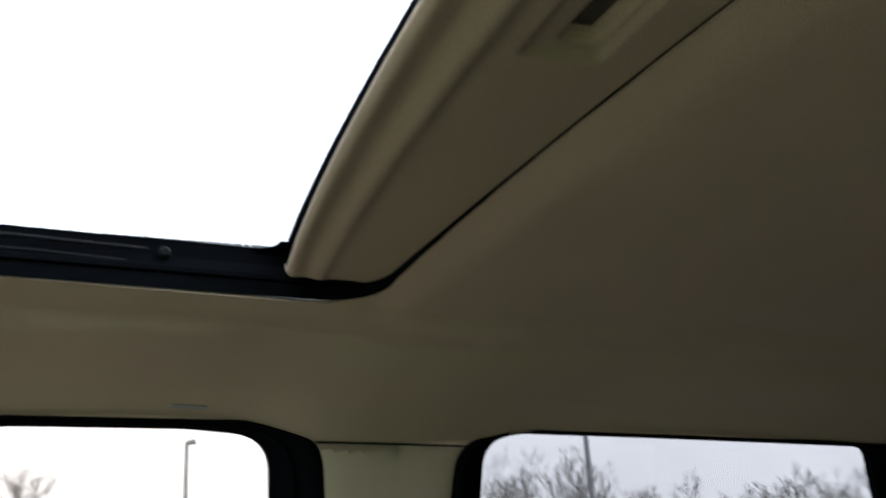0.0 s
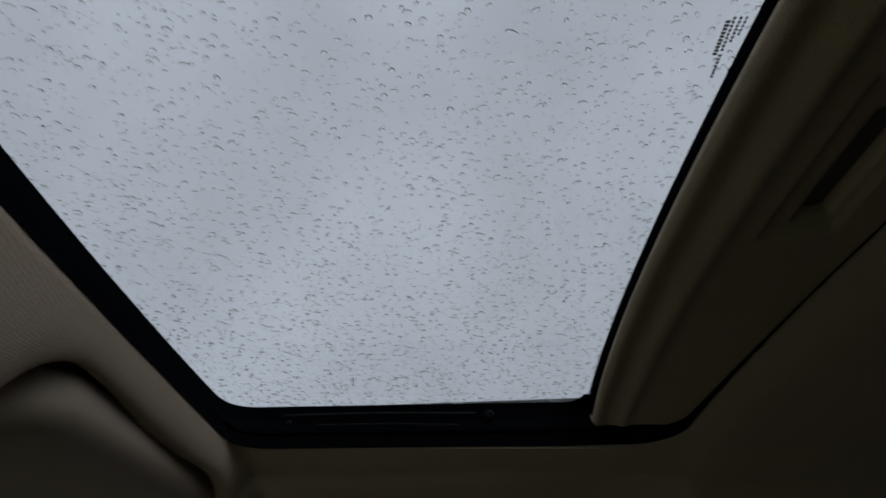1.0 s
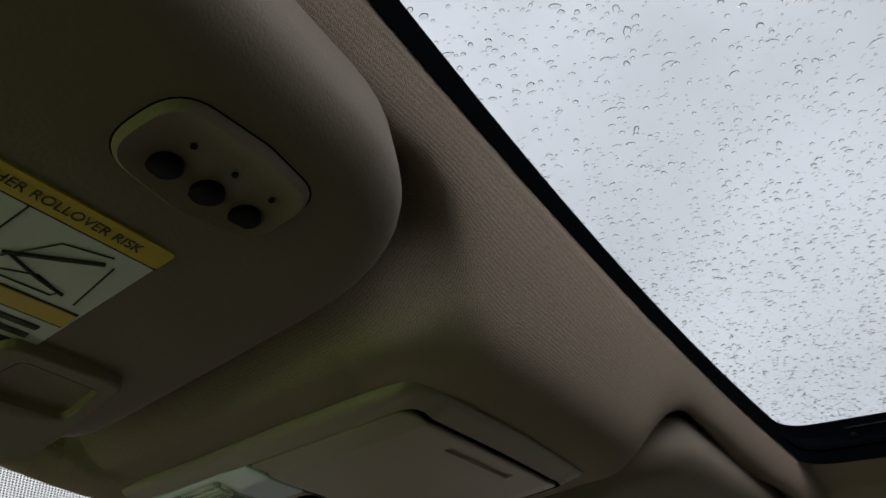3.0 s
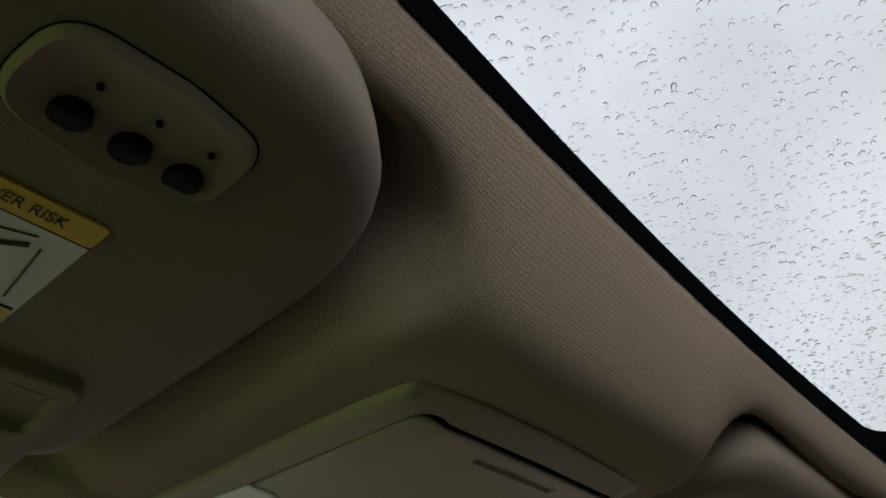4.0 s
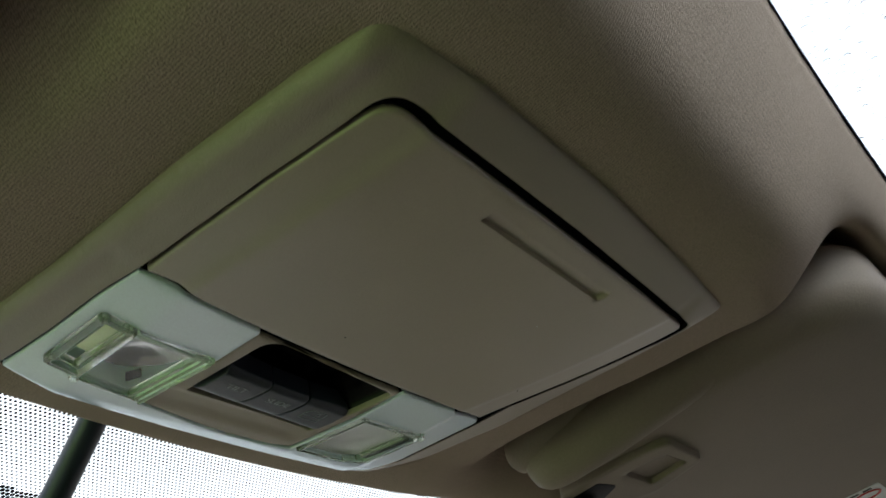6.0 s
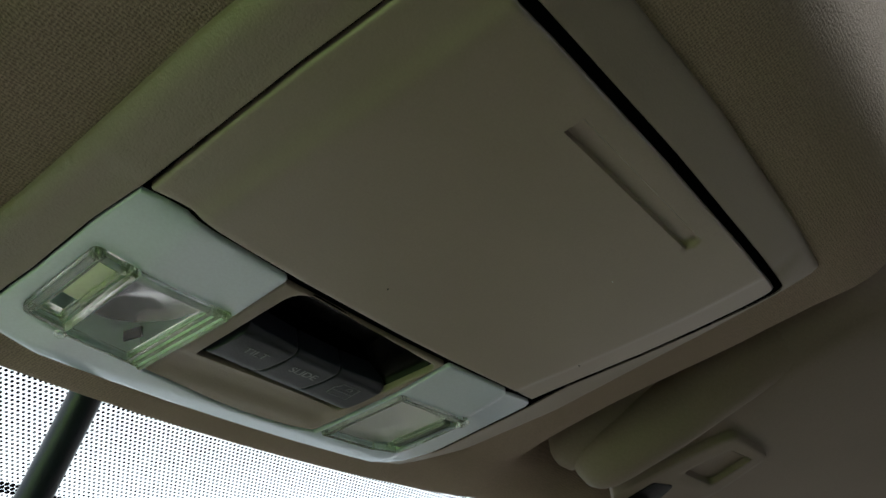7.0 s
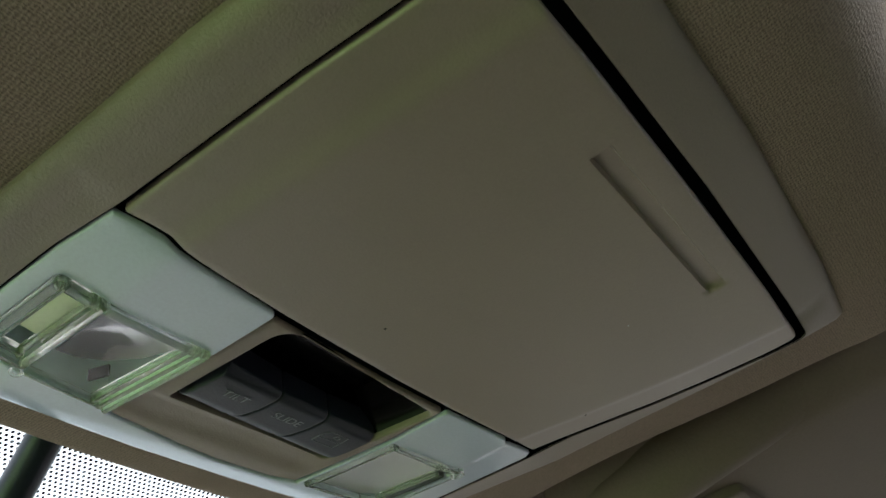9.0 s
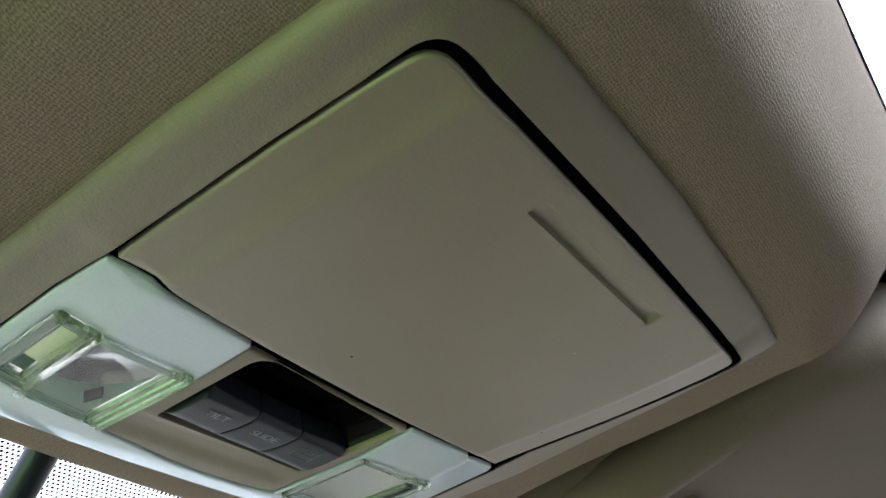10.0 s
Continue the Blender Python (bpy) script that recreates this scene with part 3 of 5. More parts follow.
def moulding(name, line, height, mat, parent, label="", holes=(), step=0.0016, edge=0.0006, depth=0.006, creases=(), sharp=55):
    """Moulded skin over an outline with holes: height gives its face, every border is rounded over and turned up."""
    loops = [resample(l, step) for l in (line, *holes)]
    pts, links = [], []
    for k, loop in enumerate(loops):
        s = -1 if k else 1
        for d in (0.0, edge * 0.35, edge):
            ring_ = inset(loop, s * d) if d else loop
            b = len(pts)
            pts += ring_
            if d == 0.0:
                links += [(b + i, b + (i + 1) % len(ring_)) for i in range(len(ring_))]
    rims = [l + l[:1] for l in loops]
    xs, ys = [p[0] for p in loops[0]], [p[1] for p in loops[0]]
    gx = np.arange(min(xs), max(xs), step)
    gy = np.arange(min(ys), max(ys), step * 0.87)
    mesh_pts = np.array([(x + (j % 2) * step / 2, y) for j, y in enumerate(gy) for x in gx])
    keep = inside(loops[0], mesh_pts)
    for h in loops[1:]:
        keep &= ~inside(h, mesh_pts)
    mesh_pts = mesh_pts[keep]
    near = np.min([chord(r, mesh_pts) for r in rims], axis=0)
    mesh_pts = mesh_pts[near > edge + step * 0.35]
    for c in creases:
        mesh_pts = mesh_pts[chord(c, mesh_pts) > step * 0.3]
        b = len(pts)
        pts += list(c)
        links += [(b + i, b + i + 1) for i in range(len(c) - 1)]
    pts += [tuple(p) for p in mesh_pts]
    v2, _, tris, *_ = delaunay_2d_cdt([Vector(p) for p in pts], links, [], 0, 1e-7)
    p = np.array([(q.x, q.y) for q in v2])
    mid = np.array([p[list(t)].mean(axis=0) for t in tris])
    ok = inside(loops[0], mid)
    for h in loops[1:]:
        ok &= ~inside(h, mid)
    d = np.min([chord(r, p) for r in rims], axis=0)
    up = np.where(d < edge, edge - np.sqrt(np.maximum(0.0, edge ** 2 - (edge - np.minimum(d, edge)) ** 2)), 0.0)
    verts = [(q[0], q[1], 1.5 + height(q[0], q[1]) + u) for q, u in zip(p, up)]
    faces = [tuple(t) for t, o in zip(tris, ok) if o]
    count = {}
    for f in faces:
        for i in range(3):
            e = (f[i], f[(i + 1) % 3])
            count[frozenset(e)] = count.get(frozenset(e), 0) + 1
    top = {}
    for f in list(faces):
        for i in range(3):
            a, b = f[i], f[(i + 1) % 3]
            if count[frozenset((a, b))] == 1:
                for q in (a, b):
                    if q not in top:
                        top[q] = len(verts)
                        verts.append((verts[q][0], verts[q][1], verts[q][2] + depth))
                faces.append((b, a, top[a], top[b]))
    ob = mesh_ob(name, verts, faces, mat)
    bm = bmesh.new()
    bm.from_mesh(ob.data)
    bmesh.ops.delete(bm, geom=[v for v in bm.verts if not v.link_faces], context="VERTS")
    bmesh.ops.recalc_face_normals(bm, faces=bm.faces)
    for e in bm.edges:
        if len(e.link_faces) == 2 and e.calc_face_angle(0) > radians(sharp):
            e.smooth = False
    bm.to_mesh(ob.data)
    bm.free()
    return under(ob, parent, label)


def soft(d, r=0.0010):
    return (d + math.sqrt(d * d + r * r)) / 2


def fold_left(v):
    return -0.0677 + 0.0667 * max(0.0, -v)


def fold_right(v):
    return curve([(-0.085, 0.0680), (-0.055, 0.0668), (-0.02, 0.0628), (0.005, 0.0585), (0.024, 0.0585), (0.07, 0.0590)], v)


def console_skin(u, v):
    """Face of the console: a flat middle between two side facets that fall back."""
    z = -0.0024 - 0.0010 * smooth(0.0, -0.06, v) + 0.0014 * smooth(0.050, 0.076, v) + 0.0021 * smooth(0.058, 0.072, v)
    a, b = fold_left(v) - u, u - fold_right(v)
    k = smooth(0.004, -0.004, v)
    left = k * (0.42 * (soft(a, 0.0008) - soft(a - 0.0026, 0.0008)) + 0.10 * soft(a)) + (1 - k) * 0.20 * soft(a)
    right = 0.40 * (soft(b, 0.0005) - soft(b - 0.0014, 0.0005)) + 0.10 * soft(b)
    return z + left + right


def console():
    lean = Matrix.Translation((0, 0, 1.5)) @ Matrix.Rotation(radians(-7.35), 4, "X") @ Matrix.Translation((0, 0, -1.5))
    top = thing("overhead_console", None, "beige overhead console with map lamps and roof switches, in the headliner", "console")

    def put(u, v, w):
        return (u, v, 1.5 + console_skin(u, v) + w)

    # bezel: rear strip sloping back, rolled driver-side edge, steep passenger-side facet
    rim_out = [(-0.0990, 0.0600), (-0.0970, 0.036), (-0.0957, 0.014), (-0.0945, -0.035), (-0.0920, -0.070), (-0.0895, -0.0925), (-0.060, -0.0962), (0.0, -0.0977), (0.060, -0.0963), (0.0918, -0.0942),
               (0.0936, -0.080), (0.0950, -0.050), (0.0960, 0.008), (0.0900, 0.046), (0.0760, 0.0670)]
    rim_in = [(0.0650, 0.0668), (0.0737, 0.048), (0.0763, 0.0090), (0.0755, -0.008), (0.0796, -0.035), (0.0810, -0.050), (0.0832, -0.070), (0.0836, -0.0830), (0.060, -0.0840), (0.0, -0.0848), (-0.060, -0.0840),
              (-0.0776, -0.0832), (-0.0783, -0.066), (-0.0799, -0.045), (-0.0810, -0.015), (-0.0818, 0.001), (-0.0834, 0.0156), (-0.0840, 0.0365), (-0.0860, 0.0612)]
    r_out = [0.0005, 0.02, 0.03, 0.03, 0.02, 0.0075, 0.03, 0.04, 0.03, 0.0035, 0.02, 0.03, 0.03, 0.02, 0.0005]
    r_in = [0.0005, 0.01, 0.006, 0.01, 0.02, 0.02, 0.02, 0.0050, 0.03, 0.04, 0.03, 0.0085, 0.02, 0.02, 0.02, 0.01, 0.02, 0.02, 0.0005]
    ring_ = rounded(rim_out + rim_in, r_out + r_in, 6)
    cut = next(i for i, p in enumerate(ring_) if p[0] > 0.07 and p[1] > 0.066 and abs(p[0] - 0.0760) < 0.001) + 7
    outer_np, inner_np = ring_[:cut], ring_[cut:]

    def bezel_z(u, v):
        q = np.array([(u, v)])
        a, b = chord(inner_np, q)[0], chord(outer_np, q)[0]
        t = a / max(a + b, 1e-9)
        west = smooth(-0.080, -0.086, u) * smooth(-0.092, -0.082, v)
        z_in = console_skin(u, v) + 0.0002 + 0.0013 * smooth(-0.074, -0.083, v) * smooth(0.080, 0.066, abs(u)) - 0.0006 * smooth(0.072, 0.076, u)
        z_in = min(z_in, 0.0016)
        z_out = 0.0035 + 0.0018 * smooth(-0.070, -0.092, u) + 0.0007 * smooth(0.070, 0.092, u)
        roll = 1 - math.sqrt(max(0.0, 1 - (max(0.0, t - 0.70) / 0.30) ** 2))
        lip = 0.30 * t + 0.70 * (1 - math.sqrt(max(0.0, 1 - (max(0.0, t - 0.80) / 0.20) ** 2)))
        return z_in + (z_out - z_in) * (west * (0.10 * t + 0.90 * roll) + (1 - west) * (0.35 * lip + 0.65 * t))
    moulding("bezel", ring_, bezel_z, TRIM, top, "beige grained bezel", step=0.0018, edge=0.0003, depth=0.0002, sharp=65)
    # black strips laid behind the gaps as painted shade
    def shadow_strip(line, wide, narrow, z):
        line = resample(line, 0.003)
        loft("gap_shadow", [[put(u, v, z) for u, v in inset(line, d)] for d in (wide, narrow)], GAP, top, "black strip painted as the shade in the gap", cap_end=False)

    # black wall up from the bezel's inner edge, painted shade for the gap
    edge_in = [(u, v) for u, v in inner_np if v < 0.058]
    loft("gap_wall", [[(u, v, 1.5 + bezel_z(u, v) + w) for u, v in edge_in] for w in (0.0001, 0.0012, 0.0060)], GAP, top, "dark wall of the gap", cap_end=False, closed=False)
    # black plate giving the hollow behind the gaps its shade
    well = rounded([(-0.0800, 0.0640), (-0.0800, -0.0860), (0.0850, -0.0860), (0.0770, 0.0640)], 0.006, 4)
    loft("well", [[(u, v, 1.5075) for u, v in inset(well, -0.004)], [(u, v, 1.5110) for u, v in well]], BLACK, top, "black plate painted as the shade behind the gaps")

    # lid of the glasses holder
    lid_line = rounded([(-0.0802, -0.0003), (-0.0799, -0.015), (-0.0788, -0.045), (-0.0772, -0.066), (-0.0757, -0.0806), (-0.050, -0.0815), (0.0, -0.0819), (0.050, -0.0816), (0.0814, -0.0806), (0.0818, -0.070), (0.0800, -0.050), (0.0786, -0.035),
                        (0.0744, -0.008), (0.0724, 0.0046), (0.0660, 0.0042), (0.0570, 0.0030), (0.027, 0.0034), (0.003, 0.0032), (-0.019, 0.0024), (-0.0376, 0.0016), (-0.055, 0.0004), (-0.0628, -0.0003), (-0.0675, -0.0010), (-0.071, -0.0015), (-0.075, -0.0012), (-0.0787, -0.0006)],
                       [0.0008, 0.02, 0.02, 0.02, 0.0080, 0.03, 0.04, 0.03, 0.0038, 0.02, 0.02, 0.02, 0.02, 0.0008, 0.004, 0.004, 0.02, 0.02, 0.02, 0.02, 0.01, 0.004, 0.004, 0.004, 0.004, 0.003], 5)
    gx0, gx1, gy0, gy1 = -0.0291, 0.0344, -0.0755, -0.0704

    def lid_z(u, v):
        g = smooth(gx0, gx0 + 0.0003, u) * smooth(gx1, gx1 - 0.0012, u) * smooth(gy0, gy0 + 0.0003, v) * smooth(gy1, gy1 - 0.0005, v)
        return console_skin(u, v) - 0.0002 + (0.0010 + 0.0004 * (v - gy0) / 0.0033) * g

    def box_line(d):
        c = [(gx0 + d, gy0 + d), (gx1 - d, gy0 + d), (gx1 - d, gy1 - d), (gx0 + d, gy1 - d)]
        return resample(c, 0.0012) + [c[0]]
    door = moulding("holder_door", lid_line, lid_z, DOOR, top, "smooth beige lid of the glasses holder", step=0.0015, edge=0.0008, depth=0.0016, creases=(box_line(0.0), box_line(0.0005)))
    shadow_strip(lid_line, 0.0012, -0.0030, 0.0020)
    for x, y, r in ((0.0640, -0.0190, 0.00050), (-0.0173, -0.0094, 0.00042), (0.0298, -0.0500, 0.00028)):
        tube("speck", [(x, y, 1.5 + lid_z(x, y) + 0.0002), (x, y, 1.5 + lid_z(x, y) - 0.0002)], [r, r * 0.5], DARK_INK if r > 0.0003 else PAPER, door, n=6)

    # frosted lamp panel: two lamp fields joined by a strip along the front
    panel_line = rounded([(-0.0814, 0.0012), (-0.0787, 0.0008), (-0.075, 0.0002), (-0.071, -0.0001), (-0.0675, 0.0004), (-0.0628, 0.0010), (-0.055, 0.0016), (-0.0392, 0.0028), (-0.0400, 0.0215), (-0.0440, 0.0548),
                          (-0.034, 0.0562), (-0.020, 0.0585), (-0.006, 0.0597), (0.012, 0.0592), (0.0214, 0.0573), (0.0266, 0.0250), (0.0269, 0.0052), (0.042, 0.0050), (0.0555, 0.0044), (0.0585, 0.0062), (0.066, 0.0062), (0.0740, 0.0066), (0.0759, 0.0092),
                          (0.0729, 0.048), (0.0640, 0.0662), (0.044, 0.0680), (0.021, 0.0692), (-0.0015, 0.0692), (-0.026, 0.0686), (-0.046, 0.0668), (-0.066, 0.0642), (-0.085, 0.0612), (-0.0833, 0.0365), (-0.0827, 0.0156)],
                         [0.0006, 0.004, 0.004, 0.004, 0.004, 0.004, 0.006, 0.0018, 0.01, 0.001, 0.01, 0.01, 0.01, 0.01, 0.001, 0.01, 0.0012, 0.01, 0.0012, 0.0012, 0.004, 0.0016, 0.0016, 0.02, 0.002, 0.02, 0.02, 0.02, 0.02, 0.02, 0.02, 0.002, 0.02, 0.02], 4)
    hole_l = rounded([(-0.0788, 0.0208), (-0.070, 0.0204), (-0.057, 0.0216), (-0.0410, 0.0216), (-0.0450, 0.0535), (-0.0500, 0.0530), (-0.0616, 0.0510), (-0.0690, 0.0508), (-0.0796, 0.0490)], [0.0018, 0.01, 0.01, 0.0012, 0.0012, 0.003, 0.01, 0.004, 0.0025], 4)
    hole_r = rounded([(0.0277, 0.0254), (0.0545, 0.0246), (0.0600, 0.0238), (0.0632, 0.0262), (0.0556, 0.0530), (0.0460, 0.0552), (0.0229, 0.0562)], [0.0008, 0.01, 0.0018, 0.0018, 0.0025, 0.01, 0.0008], 4)
    moulding("lamp_panel", panel_line, console_skin, FROST, top, "frosted grey-green panel round the map lamps", holes=(hole_l, hole_r), step=0.0015, edge=0.0005, depth=0.0014)
    shadow_strip(panel_line, 0.0006, -0.0010, 0.0013)
    lamp_left(top, hole_l, put)
    lamp_right(top, hole_r, put)

    # switch surround between the lamps
    sw = rounded([(-0.0386, 0.0046), (-0.019, 0.0058), (0.003, 0.0064), (0.0261, 0.0062), (0.0258, 0.0250), (0.0206, 0.0570), (0.012, 0.0589), (-0.006, 0.0594), (-0.020, 0.0581), (-0.034, 0.0559), (-0.0433, 0.0546), (-0.0394, 0.0215)],
                 [0.0008, 0.01, 0.01, 0.0008, 0.01, 0.0008, 0.01, 0.01, 0.01, 0.01, 0.0008, 0.01], 4)
    hole = rounded([(-0.0366, 0.0412), (-0.0338, 0.0050), (0.0252, 0.0086), (0.0222, 0.026), (0.0180, 0.0434)], [0.0008, 0.0062, 0.0026, 0.02, 0.0016], 6)

    def surround_z(u, v):
        return console_skin(u, v) + 0.0004 + 0.0010 * smooth(0.0412, 0.0440, v) * smooth(0.0545, 0.0480, v) * smooth(0.022, 0.012, u)
    panel2 = moulding("switch_panel", sw, surround_z, TRIM, top, "beige switch surround", holes=(hole,), step=0.0014, edge=0.0007, depth=0.0014)
    rings = []
    for d, w, k in ((-0.0003, 0.0012, 0.0), (0.0001, 0.0030, 0.0), (0.0005, 0.0075, 0.55), (0.0014, 0.0120, 1.0)):
        rings.append([(u - 0.009 * k * smooth(0.0, 0.024, u), v, 1.5 - 0.0024 + w) for u, v in inset(resample(hole, 0.003), d)])
    loft("switch_recess", rings, PIANO, panel2, "glossy black recess")
    # three keys side by side along the front of the recess, with curved seams
    def seam(x):
        return [(x, 0.0246 + 0.04 * (x + 0.033)), (x - 0.0004, 0.0290), (x - 0.0012, 0.0330), (x - 0.0028, 0.0374), (x - 0.0056, 0.0400 + 0.053 * (x + 0.033))]
    ends = ([(-0.0333, 0.0240), (-0.0340, 0.0290), (-0.0349, 0.0350), (-0.0361, 0.0395)], seam(-0.0149), seam(0.0022), [(0.0216, 0.0263), (0.0208, 0.0310), (0.0200, 0.0358), (0.0188, 0.0402), (0.0170, 0.0424)])

    def key_z(u, v):
        r = v - 0.0242 - 0.04 * (u + 0.033)
        f = 0.0395 + 0.056 * (u + 0.036) - v
        return -0.0024 - 0.0003 * smooth(0.001, 0.008, r) + 0.0022 * (1 - min(1.0, max(0.0, r) / 0.0026)) ** 2 + 0.0015 * (1 - min(1.0, max(0.0, f) / 0.0032)) ** 2
    for i, text in enumerate(("TILT", "SLIDE", "")):
        a, b = ends[i], ends[i + 1]
        gap = 0.00022
        line = rounded([(p[0] + gap, p[1]) for p in a] + [(p[0] - gap, p[1]) for p in b[::-1]], [0.0006] + [0.006] * (len(a) - 2) + [0.0008, 0.0008] + [0.006] * (len(b) - 2) + [0.0006], 4)
        key = moulding("key", line, key_z, KEY, panel2, "dark grey roof switch key", step=0.0009, edge=0.0004, depth=0.006)
        cx, cy = ((-0.0250, 0.0316), (-0.0072, 0.0322), (0.0098, 0.0332))[i]
        zt = 1.5 + key_z(cx, cy) - 0.00012
        if text:
            m = Matrix.Translation((cx, cy, zt)) @ Matrix.Rotation(math.pi + 0.075, 4, "X")
            words("lettering", text, 0.0040, m, KEY_INK, key, "pale grey lettering")
        else:
            for a_, b_ in (((-0.0042, -0.0028), (0.0040, -0.0028)), ((0.0040, -0.0028), (0.0044, 0.0030)), ((0.0044, 0.0030), (-0.0022, 0.0030)), ((-0.0022, 0.0030), (-0.0042, 0.0006)),
                           ((-0.0042, 0.0006), (-0.0042, -0.0028)), ((-0.0042, -0.0004), (0.0042, -0.0004)), ((0.0002, 0.0010), (0.0022, 0.0010)), ((0.0022, 0.0010), (0.0022, 0.0020)), ((0.0022, 0.0020), (0.0010, 0.0022)), ((0.0010, 0.0022), (0.0002, 0.0010))):
                tube("symbol", [(cx + a_[0], cy - a_[1], 1.5 + key_z(cx + a_[0], cy - a_[1])), (cx + b_[0], cy - b_[1], 1.5 + key_z(cx + b_[0], cy - b_[1]))], 0.00016, KEY_INK, key, n=6)
    top.matrix_world = lean
    return top


def field(name, line, hole, put, parent, mat, label=""):
    """Panel with a hole in it."""
    cx = sum(p[0] for p in hole) / len(hole)
    cy = sum(p[1] for p in hole) / len(hole)
    hole = resample(hole, 0.0025)
    c = Vector((cx, cy))
    res = []
    for p in hole:
        d = Vector(p) - c
        best = None
        for i in range(len(line)):
            a, b = Vector(line[i - 1]) - c, Vector(line[i]) - c
            e = b - a
            den = d.x * e.y - d.y * e.x
            if abs(den) < 1e-14:
                continue
            t = (a.x * e.y - a.y * e.x) / den
            s = (a.x * d.y - a.y * d.x) / den
            if t > 0 and -1e-6 <= s <= 1 + 1e-6 and (best is None or t < best):
                best = t
        q = c + d * (best or 1)
        # snap to a corner that lies near
        k = min(line, key=lambda w: (Vector(w) - q).length)
        res.append(tuple(k) if (Vector(k) - q).length < 0.0016 else (q.x, q.y))
    edge = 0.0006
    def lerp(s):
        return [(a[0] + (b[0] - a[0]) * s, a[1] + (b[1] - a[1]) * s) for a, b in zip(res, hole)]
    rings = [[put(u, v, 0.010) for u, v in res], [put(u, v, edge) for u, v in res], [put(u, v, 0.0) for u, v in inset(res, edge)]]
    for s in (0.3, 0.55, 0.8):
        rings.append([put(u, v, 0.0) for u, v in lerp(s)])
    rings += [[put(u, v, 0.0) for u, v in inset(hole, -0.0005)], [put(u, v, 0.0005) for u, v in hole], [put(u, v, 0.008) for u, v in hole]]
    return loft(name, rings, mat, parent, label, cap_end=False, sharp=50)


def bar(name, a, b, width, low, high, put, mat, parent, label="", taper=1.0):
    """Straight moulded bar between two places on the console's face; low and high are its depths."""
    p, q = Vector(a), Vector(b)
    n = (q - p).normalized()
    n = Vector((-n.y, n.x)) * width / 2
    line = resample([tuple(p + n), tuple(p - n), tuple(q - n * taper), tuple(q + n * taper)], 0.003)
    c = min(0.0004, width * 0.22)
    return plate(name, line, [(0, high), (0, low + c), (c, low)], put, mat, parent, label, cap_start=True)


def clear_loop(name, line, width, low, high, put, parent, label="clear acrylic rim"):
    """Closed clear rim of rounded section along an outline."""
    w = width
    sec = ((0.0, high), (0.0, low + 0.0005), (w * 0.25, low), (w * 0.75, low), (w, low + 0.0006), (w * 0.92, high), (0.0, high))
    return loft(name, [[put(u, v, z) for u, v in inset(line, d)] for d, z in sec], CLEAR, parent, label, cap_end=False, sharp=40)


def dish(name, line, rim, deep, put, mat, parent, label, lean=(0.0, 0.0), tilt=(0.0, 0.0)):
    """Hollow reflector inside an outline, deepest off its middle."""
    cu, cv = sum(p[0] for p in line) / len(line) + lean[0], sum(p[1] for p in line) / len(line) + lean[1]
    rings = []
    for i in range(9):
        k = 1 - i / 8 * 0.97
        rings.append([put(cu + (u - cu) * k, cv + (v - cv) * k, rim + (deep - rim) * (1 - k ** 2.2) + (tilt[0] * (u - cu) + tilt[1] * (v - cv)) * k) for u, v in line])
    return loft(name, rings, mat, parent, label, sharp=80)


